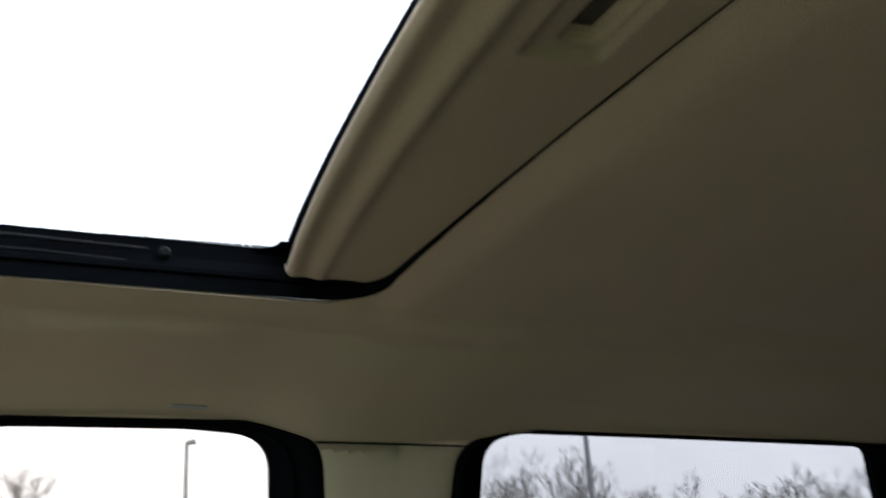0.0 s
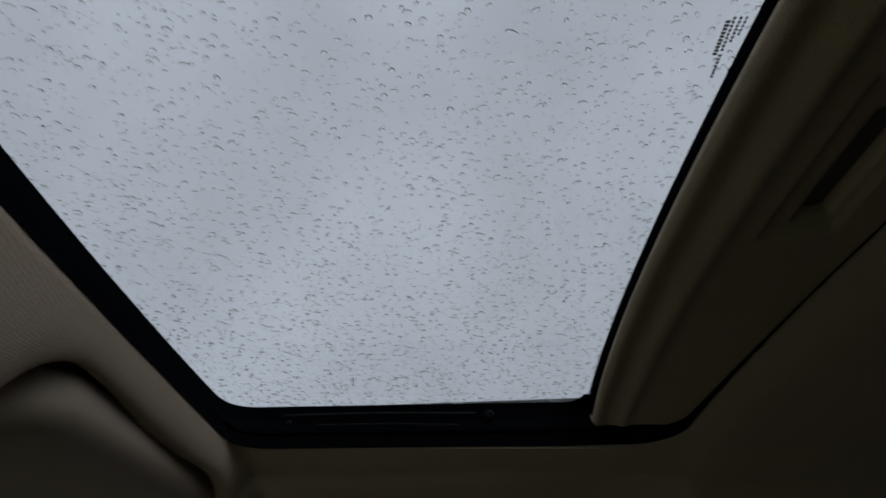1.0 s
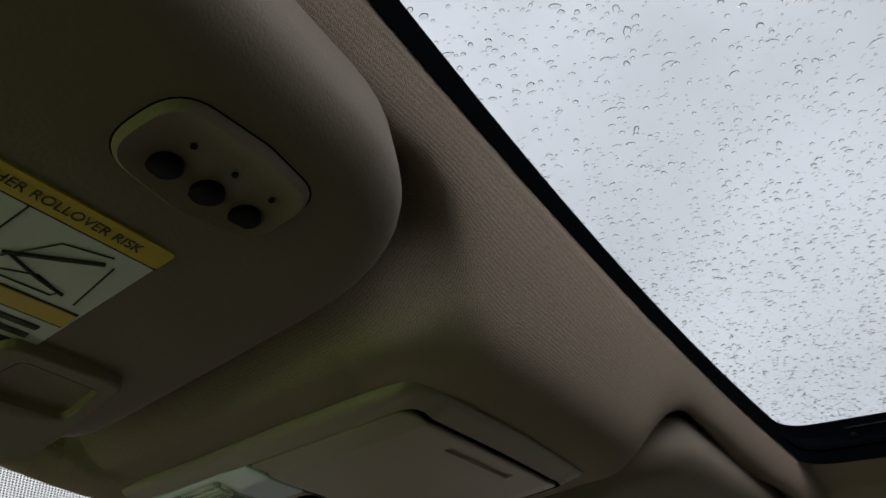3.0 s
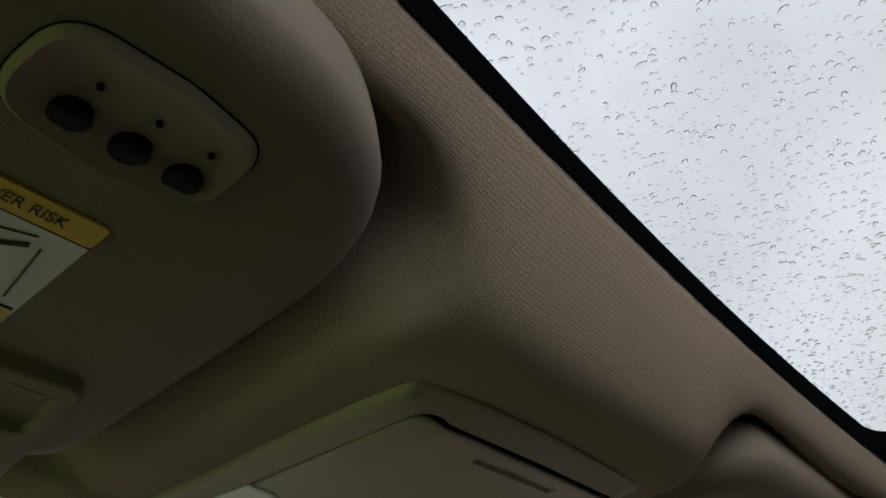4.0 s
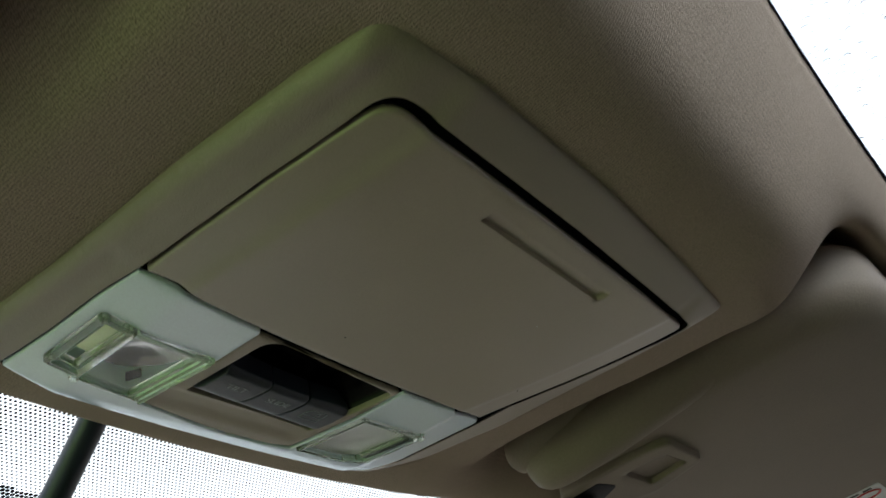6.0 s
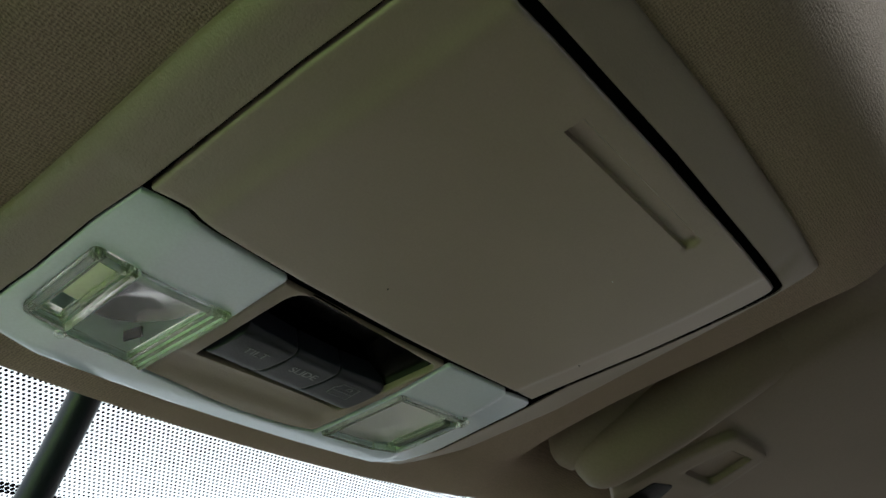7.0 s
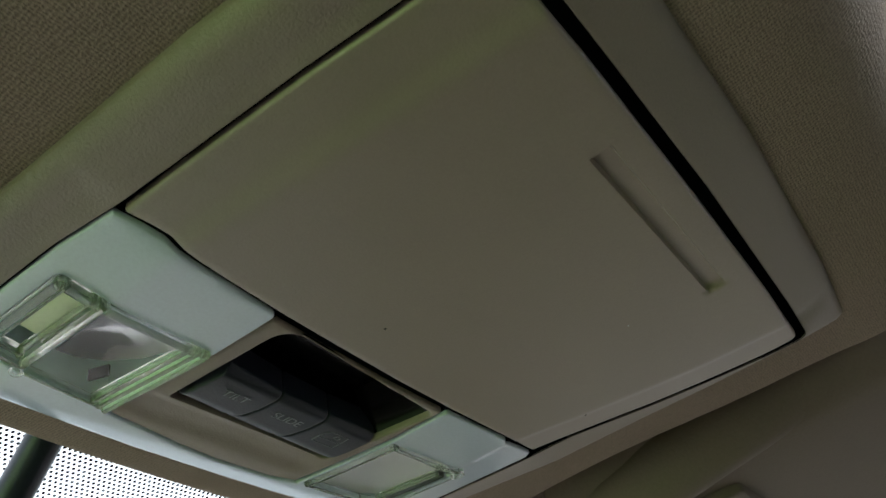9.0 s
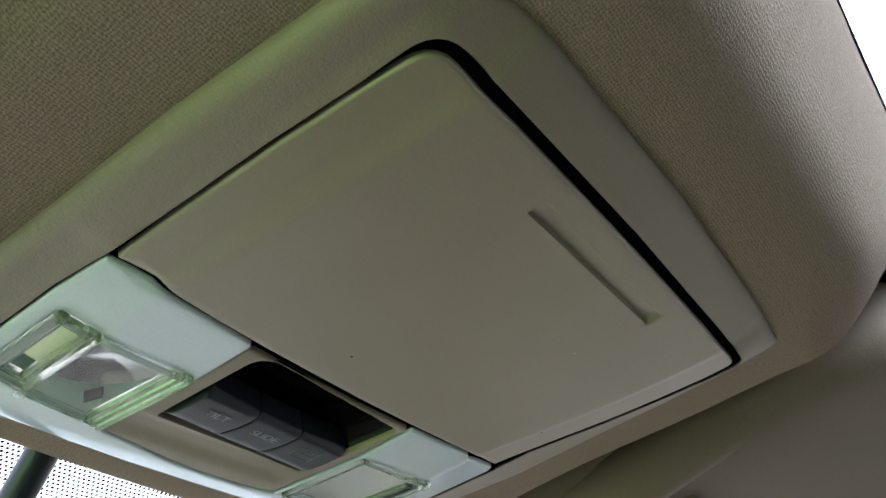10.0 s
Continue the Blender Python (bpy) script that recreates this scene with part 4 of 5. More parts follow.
def lamp_left(parent, hole, put):
    """Larger map lamp: boxed bulb cell, silvery bowl and a stepped clear lens."""
    bowl = [[put(u, v, w) for u, v in inset(hole, d)] for d, w in ((-0.0003, 0.0004), (0.0004, 0.0020), (0.0016, 0.0072), (0.0050, 0.0098))]
    base = loft("map_lamp", bowl, FROST, parent, "map lamp with a frosted well, silvery bowl and clear stepped lens", sharp=60)
    ref = rounded([(-0.0664, 0.0236), (-0.0450, 0.0236), (-0.0490, 0.0350), (-0.0545, 0.0415), (-0.0600, 0.0440), (-0.0668, 0.0440)], [0.001, 0.003, 0.006, 0.006, 0.004, 0.001], 5)
    dish("reflector", resample(ref, 0.002), 0.0026, 0.0070, put, MIRROR, base, "silvery curved reflector", (0.000, 0.000), (0.0, 0.10))
    # black bar standing in for a dark reflection in the lamp
    bar("dark_reflection", (-0.0526, 0.0496), (-0.0504, 0.0452), 0.0008, 0.0030, 0.0060, put, BLACK, base, "black bar painted as a dark reflection in the well")
    cover = rounded([(-0.0758, 0.0252), (-0.0696, 0.0250), (-0.0704, 0.0405), (-0.0764, 0.0405)], 0.0012, 3)
    plate("bulb_cover", resample(cover, 0.003), [(0, 0.006), (0, 0.0020), (0.0006, 0.0015)], put, BULB, base, "pale bulb cover")
    cell = resample(rounded([(-0.0789, 0.0207), (-0.0676, 0.0205), (-0.0684, 0.0482), (-0.0797, 0.0488)], 0.0016, 4), 0.003)
    rim = clear_loop("cell_rim", cell, 0.0022, -0.0020, 0.0024, put, base, "clear raised rim round the bulb")
    inner = clear_loop("cell_step", inset(cell, 0.0024), 0.0009, -0.0008, 0.0018, put, base, "inner step of the bulb rim")
    parts = [rim, inner]
    parts.append(bar("lens_bar", (-0.0674, 0.0216), (-0.0412, 0.0226), 0.0016, -0.0012, 0.0022, put, CLEAR, base, "clear lens edge"))
    parts.append(bar("lens_bar", (-0.0672, 0.0237), (-0.0432, 0.0245), 0.0009, -0.0002, 0.0020, put, CLEAR, base, "clear lens edge"))
    for k, (o, low) in enumerate(((0.0009, -0.0016), (0.0026, -0.0010), (0.0043, -0.0004))):
        parts.append(bar("lens_step", (-0.0411 - o, 0.0232), (-0.0450 - o, 0.0528), 0.0013, low, 0.0022, put, CLEAR, base, "clear step along the lens edge"))
    parts.append(bar("lens_bar", (-0.0455, 0.0530), (-0.0680, 0.0502), 0.0008, -0.0006, 0.0020, put, CLEAR, base, "clear lens edge"))
    for k in range(6):
        u = -0.0475 + 0.0011 * k
        parts.append(bar("tooth", (u, 0.0213), (u, 0.0226), 0.0005, -0.0017, 0.0, put, CLEAR, base))
    ring_ = [put(-0.0690 + 0.0011 * math.cos(a), 0.0500 + 0.0011 * math.sin(a), -0.0012) for a in [i * math.tau / 16 for i in range(17)]]
    parts.append(tube("hinge_ring", ring_, 0.0004, CLEAR, base, n=8, caps=False))
    win = rounded([(-0.0668, 0.0240), (-0.0462, 0.0244), (-0.0498, 0.0522), (-0.0676, 0.0498)], 0.001, 3)
    parts.append(plate("lens_window", resample(win, 0.003), [(0, 0.0012), (0.0002, 0.0006)], put, LENS, base, "clear acrylic window"))
    for p in parts:
        p.visible_shadow = False


def lamp_right(parent, hole, put):
    """Smaller map lamp: bowl whitened for reflected light under a nearly flush clear lens with a hinge ring."""
    bowl = [[put(u, v, w) for u, v in inset(hole, d)] for d, w in ((-0.0003, 0.0004), (0.0003, 0.0016), (0.0006, 0.0090), (0.0030, 0.0120))]
    base = loft("map_lamp", bowl, FROST, parent, "map lamp with a bowl painted white for reflected light, under a flush clear lens", sharp=60)
    ref = rounded([(0.0288, 0.0262), (0.0548, 0.0258), (0.0556, 0.0320), (0.0520, 0.0515), (0.0455, 0.0548), (0.0242, 0.0556)], [0.001, 0.003, 0.006, 0.004, 0.004, 0.001], 5)
    dish("reflector", resample(ref, 0.002), 0.0016, 0.0030, put, LAMP_WHITE, base, "curved reflector painted white for its bright reflections", (-0.003, 0.006), (0.02, 0.03))
    slot = rounded([(0.0556, 0.0300), (0.0602, 0.0298), (0.0554, 0.0508), (0.0520, 0.0510)], 0.0008, 3)
    slot_ = plate("slot", resample(slot, 0.003), [(0, 0.005), (0, 0.0016), (0.0003, 0.0014)], put, INK, base, "dark slot beside the bowl")
    for k in range(3):
        bar("slat", (0.0566 + 0.0013 * k, 0.0304), (0.0528 + 0.0010 * k, 0.0504), 0.0005, 0.0002, 0.0016, put, STEEL, slot_)
    parts = []
    for o, low in ((0.0006, -0.0012), (0.0022, -0.0006)):
        parts.append(bar("lens_bar", (0.0278 + o, 0.0256), (0.0230 + o, 0.0558), 0.0011, low, 0.0016, put, CLEAR, base, "clear lens edge"))
    parts.append(bar("lens_bar", (0.0300, 0.0260), (0.0592, 0.0250), 0.0014, -0.0012, 0.0016, put, CLEAR, base, "clear lens edge"))
    parts.append(bar("lens_bar", (0.0300, 0.0275), (0.0560, 0.0268), 0.0008, -0.0002, 0.0016, put, CLEAR, base, "clear lens edge"))
    parts.append(bar("lens_bar", (0.0236, 0.0555), (0.0462, 0.0546), 0.0012, -0.0010, 0.0016, put, CLEAR, base, "clear lens edge"))
    parts.append(bar("lens_bar", (0.0462, 0.0546), (0.0552, 0.0524), 0.0010, -0.0008, 0.0016, put, CLEAR, base, "clear lens edge"))
    parts.append(bar("lens_bar", (0.0622, 0.0280), (0.0562, 0.0520), 0.0010, -0.0008, 0.0016, put, CLEAR, base, "clear lens edge"))
    parts.append(bar("lens_rib", (0.0545, 0.0300), (0.0508, 0.0515), 0.0007, -0.0003, 0.0014, put, CLEAR, base, "clear rib"))
    for k in range(9):
        u = 0.0420 + 0.0017 * k
        parts.append(bar("tooth", (u, 0.0252), (u + 0.0004, 0.0262), 0.0006, -0.0016, 0.0, put, CLEAR, base))
    ring_ = [put(0.0606 + 0.0019 * math.cos(a), 0.0266 + 0.0019 * math.sin(a), -0.0010) for a in [i * math.tau / 20 for i in range(21)]]
    parts.append(tube("hinge_ring", ring_, 0.0006, CLEAR, base, n=8, caps=False))
    win = rounded([(0.0312, 0.0280), (0.0545, 0.0276), (0.0508, 0.0530), (0.0262, 0.0542)], 0.001, 3)
    parts.append(plate("lens_window", resample(win, 0.003), [(0, 0.0008), (0.0002, 0.0004)], put, LENS, base, "clear acrylic window"))
    for p in parts:
        p.visible_shadow = False


console()


# ---------------------------------------------------------------- sun visors
def visor(name, mirror, plane, line, label, thick=0.027):
    """Padded visor over an outline on its lower face; plane gives that face's height."""
    top = thing(name, None, label, "sun visor", "sun visors")
    s = mirror
    line = resample(line, 0.008)

    def put(u, v, w):
        return (s * u, v, plane(s * u, v) + w)
    prof = [(0.011, thick * 1.55), (0.003, thick * 1.25), (0.0008, thick * 0.80), (0.0, thick * 0.50), (0.0008, thick * 0.36), (0.0030, thick * 0.22), (0.0065, thick * 0.11), (0.011, thick * 0.04), (0.016, 0.0)]
    plate("visor_body", line, prof, put, VINYL, top, "grained beige vinyl pad", cap_start=True)
    return top, put


def visor_clip(top, put, du, pinned, wide=0.0):
    """Retaining clip at the inner end: a flat looped tab with a pocket and a pin over a notch painted black."""
    def at(pts):
        return [(u + du, v) for u, v in pts]
    tab = rounded(at([(0.1725, 0.0320), (0.1750, -0.0040), (0.1800, -0.0275), (0.2235, -0.0275), (0.2330, 0.0040), (0.2215, 0.0335)]), [0.002, 0.02, 0.007, 0.005, 0.006, 0.006], 6)
    hole = rounded(at([(0.1890 - wide, 0.0010), (0.1925 - wide, -0.0203), (0.2150, -0.0222), (0.2190, 0.0005)]), 0.0028, 5)

    def low(u, v, w):
        return put(u, v, w - 0.0036)
    fr = field("clip", resample(tab, 0.004), hole, low, top, VINYL, "beige clip tab with a pocket")
    plate("pocket", inset(hole, 0.0001), [(0, -0.0034), (0.0003, -0.0008), (0.001, -0.0006)], put, VINYL, fr, "shallow pocket")
    if not pinned:
        return
    # black plate on the tab, painting the shade of a hollow
    notch_shade = rounded(at([(0.1815, 0.0125), (0.1960, 0.0090), (0.2040, 0.0230), (0.1960, 0.0300), (0.1825, 0.0290)]), [0.002, 0.004, 0.004, 0.003, 0.002], 4)
    plate("notch_shade", resample(notch_shade, 0.004), [(0, -0.0034), (0.0, -0.0038), (0.0006, -0.0040)], put, BLACK, fr, "black plate under the pin, painted as the shade of a notch")
    pin = [put(0.1790 + du, 0.0300, -0.0050), put(0.1850 + du, 0.0275, -0.0062), put(0.1940 + du, 0.0235, -0.0066), put(0.1975 + du, 0.0220, -0.0060)]
    tube("pin", pin, [0.0016, 0.0026, 0.0026, 0.0012], TRIM, fr, "smooth beige pin", n=12)


def inner_roll(top, put, du):
    """Thick rounded inner edge of the visor, fading into its face, and the bracket behind it."""
    u = 0.1575 + du
    spine = [(0.0345, 0.0075, 0.0015), (0.0340, 0.0075, 0.0050), (0.0322, 0.0075, 0.0088), (0.0290, 0.0075, 0.0115), (0.0240, 0.0078, 0.0132), (0.0150, 0.0085, 0.0140),
             (-0.01, 0.0098, 0.0139), (-0.03, 0.0118, 0.0134), (-0.05, 0.0135, 0.0127), (-0.07, 0.0148, 0.0118), (-0.085, 0.0158, 0.0106), (-0.096, 0.0166, 0.0088), (-0.104, 0.0174, 0.0060), (-0.108, 0.0180, 0.0020)]
    tube("inner_roll", [put(u + 0.0095 * smooth(0.03, -0.12, v), v, w) for v, w, r in spine], [r for v, w, r in spine], VINYL, top, "rolled inner edge of the visor", n=28)
    back = [(0.0415, 0.016, 0.0015), (0.0408, 0.016, 0.0050), (0.0385, 0.016, 0.0085), (0.0340, 0.0165, 0.0105), (0.0250, 0.018, 0.0115), (0.0100, 0.022, 0.0115), (-0.0150, 0.032, 0.0105)]
    tube("bracket", [put(u - 0.006 + 0.006 * smooth(0.02, -0.015, v), v, w) for v, w, r in back], [r for v, w, r in back], VINYL, top, "rounded visor bracket", n=20)


def visor_plane(x, y):
    """Lower face of both folded visors."""
    return 1.507 - 0.22 * (y + 0.03)


pl = rounded([(0.1515, -0.1360), (0.29, -0.1450), (0.530, -0.158), (0.560, -0.08), (0.555, -0.01), (0.30, 0.030), (0.235, 0.0335), (0.205, 0.030), (0.152, 0.020)],
             [0.050, 0.06, 0.04, 0.04, 0.04, 0.06, 0.02, 0.02, 0.022], 12)
visor_r, put_r = visor("sun_visor", 1, visor_plane, pl, "beige vinyl sun visor folded up, with clip and paper label")
visor_clip(visor_r, put_r, 0.0, True)
inner_roll(visor_r, put_r, 0.0)
lab = rounded([(0.428, -0.072), (0.535, -0.072), (0.535, -0.015), (0.428, -0.015)], 0.003, 3)
lb = plate("paper_label", lab, [(0, 0.0002), (0, -0.0004)], put_r, PAPER, visor_r, "white paper label with printed marks")
ring = [put_r(0.446 + 0.009 * math.cos(a), -0.060 + 0.009 * math.sin(a), -0.0007) for a in [i * math.tau / 24 for i in range(25)]]
tube("printed_ring", ring, 0.0007, RED, lb, n=6, caps=False)
for i in range(4):
    strip = [(0.431, -0.066 + 0.009 * i), (0.4345, -0.066 + 0.009 * i), (0.4345, -0.060 + 0.009 * i), (0.431, -0.060 + 0.009 * i)]
    plate("printed_bar", strip, [(0, -0.0003), (0, -0.0007)], put_r, DARK_INK, lb)

dl = rounded([(0.1400, -0.1450), (0.29, -0.1500), (0.53, -0.158), (0.56, -0.08), (0.555, -0.004), (0.30, 0.023), (0.20, 0.029), (0.1450, 0.031)],
             [0.066, 0.06, 0.04, 0.04, 0.04, 0.06, 0.05, 0.026], 12)
visor_l, put_l = visor("sun_visor", -1, visor_plane, dl, "beige vinyl sun visor with remote buttons and a yellow-topped warning label")
visor_clip(visor_l, put_l, -0.0075, False, 0.0075)


def remote_buttons():
    """Oval panel with three round keys and their lamps."""
    oval = rounded([(0.1960, -0.1040), (0.1965, -0.1280), (0.2210, -0.1308), (0.2500, -0.1290), (0.2510, -0.1030), (0.2230, -0.0995)],
                   [0.011, 0.011, 0.03, 0.012, 0.012, 0.03], 8)
    # black base shows as a ring, painted shade for the groove round the face
    pan = plate("remote_panel", resample(oval, 0.004), [(-0.0019, 0.0006), (-0.0006, -0.0001)], put_l, SEAL, visor_l, "oval remote button panel")
    plate("panel_face", resample(oval, 0.004), [(-0.0006, 0.001), (0.0, -0.0010), (0.0014, -0.0024), (0.0040, -0.0017), (0.0075, -0.0005)], put_l, VINYL, pan, "beige oval face")
    for u, v in ((0.2352, -0.1092), (0.2206, -0.1092), (0.2063, -0.1093)):
        c = [put_l(u, v, w) for w in (0.0004, -0.0019, -0.0023)]
        tube("button", c, [0.0047, 0.0047, 0.0041], BLACK, pan, "round black button", n=24)
        q = (u - 0.0002, v - 0.0096)
        tube("indicator", [put_l(*q, 0.0002), put_l(*q, -0.0013)], 0.0009, BLACK, pan, n=8)


remote_buttons()


def warning_label():
    """White warning label with yellow bands; letters that cannot be read are bars."""
    def band(name, u0, v0, u1, v1, mat, lift, parent, radius=0.0015):
        line = rounded([(u0, v0), (u1, v0), (u1, v1), (u0, v1)], radius, 3)
        return plate(name, line, [(0, 0.0003 - lift), (0, -0.0004 - lift)], put_l, mat, parent)
    lab = band("warning_label", 0.2075, -0.0852, 0.330, -0.0200, PAPER, 0.0, visor_l, 0.002)
    tagged(lab, "white warning label with yellow bands")
    band("yellow_band", 0.2075, -0.0854, 0.330, -0.0772, YELLOW, 0.0004, lab)
    band("yellow_band", 0.2085, -0.0462, 0.330, -0.0395, YELLOW, 0.0004, lab, 0.0005)
    for a, b, c, d, r in ((0.2075, -0.0768, 0.33, -0.0768, 0.00035), (0.2085, -0.0466, 0.33, -0.0466, 0.00035), (0.2085, -0.0391, 0.33, -0.0391, 0.0003), (0.2480, -0.0765, 0.2480, -0.0470, 0.0003)):
        tube("rule", [put_l(a, b, -0.0005), put_l(c, d, -0.0005)], r, DARK_INK, lab, n=6)
    slope = math.atan(0.22)
    turn = Matrix.Rotation(-slope, 4, "X") @ Matrix.Rotation(math.pi, 4, "X")

    def small(text, u, v, size, mat=DARK_INK, lift=0.0007):
        words("lettering", text, size, Matrix.Translation(put_l(u, v, -lift)) @ turn, mat, lab, "black lettering")
    small("HIGHER ROLLOVER RISK", 0.2430, -0.0812, 0.0048, lift=0.0010)
    small("Avoid Abrupt Maneuvers", 0.2760, -0.0712, 0.0041)
    small("and Excessive Speed.", 0.2740, -0.0645, 0.0041)
    small("Always Buckle Up.", 0.2720, -0.0570, 0.0041)
    for i in range(3):
        band("printed_bar", 0.2130, -0.0360 + 0.0048 * i, 0.320 - 0.012 * i, -0.0338 + 0.0048 * i, DARK_INK, 0.0004, lab, 0.0003)
    # plain sign of a belt across a seat
    for pts, r in (([(0.2190, -0.0700), (0.2420, -0.0580)], 0.0008), ([(0.2185, -0.0520), (0.2290, -0.0545), (0.2400, -0.0585)], 0.0006), ([(0.2160, -0.0700), (0.2130, -0.0500)], 0.0003),
                   ([(0.2210, -0.0500), (0.2200, -0.0525), (0.2290, -0.0555), (0.2380, -0.0520), (0.2390, -0.0495), (0.2210, -0.0500)], 0.0003), ([(0.2190, -0.0735), (0.2330, -0.0700), (0.2440, -0.0520)], 0.0003)):
        tube("printed_mark", [put_l(u, v, -0.0005) for u, v in pts], r, DARK_INK, lab, n=6)


warning_label()


# ---------------------------------------------------------------- windscreen
TILT = radians(30)


def screen(x, s, off=0.0):
    """Point on the windscreen, s metres down from its top edge, off metres inside."""
    y0, z0 = 0.1035 - 0.22 * x * x, 1.506 - 0.02 * x * x
    return (x, y0 + s * math.cos(TILT) - off * math.sin(TILT), z0 - s * math.sin(TILT) - off * math.cos(TILT))


def windscreen():
    top = thing("window_1", None, "sloping windscreen with black dotted printing along the top", "windscreen", kind="structure")
    grid_ob("pane", 24, 20, lambda u, v: screen(-0.68 + 1.36 * u, -0.03 + 1.0 * v), SCREEN_GLASS, top, "greenish windscreen glass")
    verts, faces = [], []
    p = 0.00176
    for j in range(-13, 64):
        for i in range(-90, 158):
            x, s = -0.02 + (i + 0.5 * (j % 2)) * p, 0.001 + j * p * 0.866
            r = 0.00057 - 0.0034 * max(0.0, min(s, 0.055))
            # heavier dots run together into a netted outline
            if x < 0.014 and abs(s - 0.0425 - 0.10 * (x + 0.03)) < 0.0024 or x < -0.027 and abs(s - 0.0505 - 0.10 * (x + 0.03)) < 0.0022 or abs(x + 0.0255) < 0.0030 and 0.043 < s < 0.062:
                r = 0.00086
            b = len(verts)
            for k in range(8):
                a = k * math.tau / 8
                verts.append(screen(x + r * math.cos(a), s + r * math.sin(a), 0.0012))
            faces.append(tuple(range(b, b + 8)))
    dots = mesh_ob("printed_dots", verts, faces, SEAL, False)
    tagged(under(dots, top), "black ceramic dots printed on glass", kind="stuff")
    # mirror wiring cover down the inside of the glass
    arm = thing("mirror_arm", None, "black round mirror arm coming down from the headliner", "mirror arm")
    tube("arm", [(-0.0345, 0.085, 1.513), (-0.0355, 0.096, 1.500), (-0.0370, 0.112, 1.474), (-0.0390, 0.136, 1.440)], [0.0049, 0.0050, 0.0050, 0.0050], KEY, arm, n=20)


windscreen()


# ---------------------------------------------------------------- sides of the cabin
def side(sgn, front_glass, tag):
    wall = thing(f"wall_{tag}", None, "beige pillar and door trim round the side windows", "wall", kind="structure")

    def wx(z):
        return 0.599 + 0.02 * smooth(1.45, 1.0, z)

    # outlines in (y, z)
    # unseen driver's side: trim added over the window's rear part to block light
    shut = 0.0 if sgn > 0 else 0.30
    front = rounded([(0.30, 1.00), (0.30, 1.42), (0.10, 1.488), (-0.30 + 0.45 * shut, 1.4930), (-0.50 + shut, 1.4835), (-0.573 + shut, 1.463), (-0.578 + shut, 1.30), (-0.588 + shut, 1.00)], [0.03, 0.03, 0.05, 0.1, 0.05, 0.040, 0.05, 0.03], 8)
    rear = rounded([(-0.735, 1.00), (-0.705, 1.36), (-0.724, 1.452), (-0.80, 1.4660), (-1.30, 1.4350), (-1.50, 1.42), (-1.52, 1.00)], [0.03, 0.05, 0.045, 0.05, 0.1, 0.06, 0.03], 8)
    span = ((0.42, -0.655), (-0.655, -2.05))
    for line, (ya, yb), name, ends in ((front, span[0], "front_trim", (0.26, -0.572 + shut)), (rear, span[1], "rear_trim", (-0.735, -1.47))):
        line = resample(line, 0.02)
        cy, cz = (ya + yb) / 2, 1.2
        rect = []
        for y, z in line:
            dy, dz = y - cy, z - cz
            # straight up or down for the long sides, sideways for the ends
            if z < 1.06:
                py = ya if y > ends[0] else (yb if y < ends[1] else y)
                rect.append((py, 0.45))
            elif ends[1] < y < ends[0] and z > 1.3:
                f = max(smooth(ends[0] - 0.09, ends[0], y), 0)
                g = max(smooth(ends[1] + 0.09, ends[1], y), 0)
                py = y + (ya - y) * f + (yb - y) * g
                rect.append((py, rail(py) + 0.004))
            else:
                py = ya if dy > 0 else yb
                rect.append((py, z + (rail(py) + 0.004 - z) * smooth(1.34, 1.43, z)))
        rings = []
        for k in range(7):
            t = k / 6
            ring_ = []
            for (y, z), (ry, rz) in zip(line, rect):
                py, pz = ry + (y - ry) * t, rz + (z - rz) * t
                ring_.append((sgn * (wx(pz) + 0.004 * smooth(0.85, 1.0, t) + 0.010 * smooth(rail(py) - 0.007, rail(py) - 0.001, pz)), py, pz))
            rings.append(ring_)
        rings.append([(sgn * (wx(z) + 0.03), y, z) for y, z in line])
        loft(name, rings, TRIM, wall, "beige moulded pillar trim", cap_end=False)
    # unseen backing slab added to stop daylight leaking between the two trims
    core = [(sgn * 0.614, -0.60, 0.90), (sgn * 0.614, -0.70, 0.90), (sgn * 0.614, -0.69, 1.49), (sgn * 0.614, -0.60, 1.49)]
    mesh_ob("leak_plate", core + [(x + sgn * 0.03, y, z) for x, y, z in core], [(0, 1, 2, 3), (7, 6, 5, 4), (0, 4, 5, 1), (1, 5, 6, 2), (2, 6, 7, 3), (3, 7, 4, 0)], TRIM, False).parent = wall
    low = [(sgn * 0.63, 0.42, 0.45), (sgn * 0.63, -2.05, 0.45), (sgn * 0.63, -2.05, 1.02), (sgn * 0.63, 0.42, 1.02)]
    mesh_ob("door_lining", low + [(x + sgn * 0.05, y, z) for x, y, z in low], [(0, 1, 2, 3), (7, 6, 5, 4), (0, 4, 5, 1), (1, 5, 6, 2), (2, 6, 7, 3), (3, 7, 4, 0)], LOWER, False).parent = wall
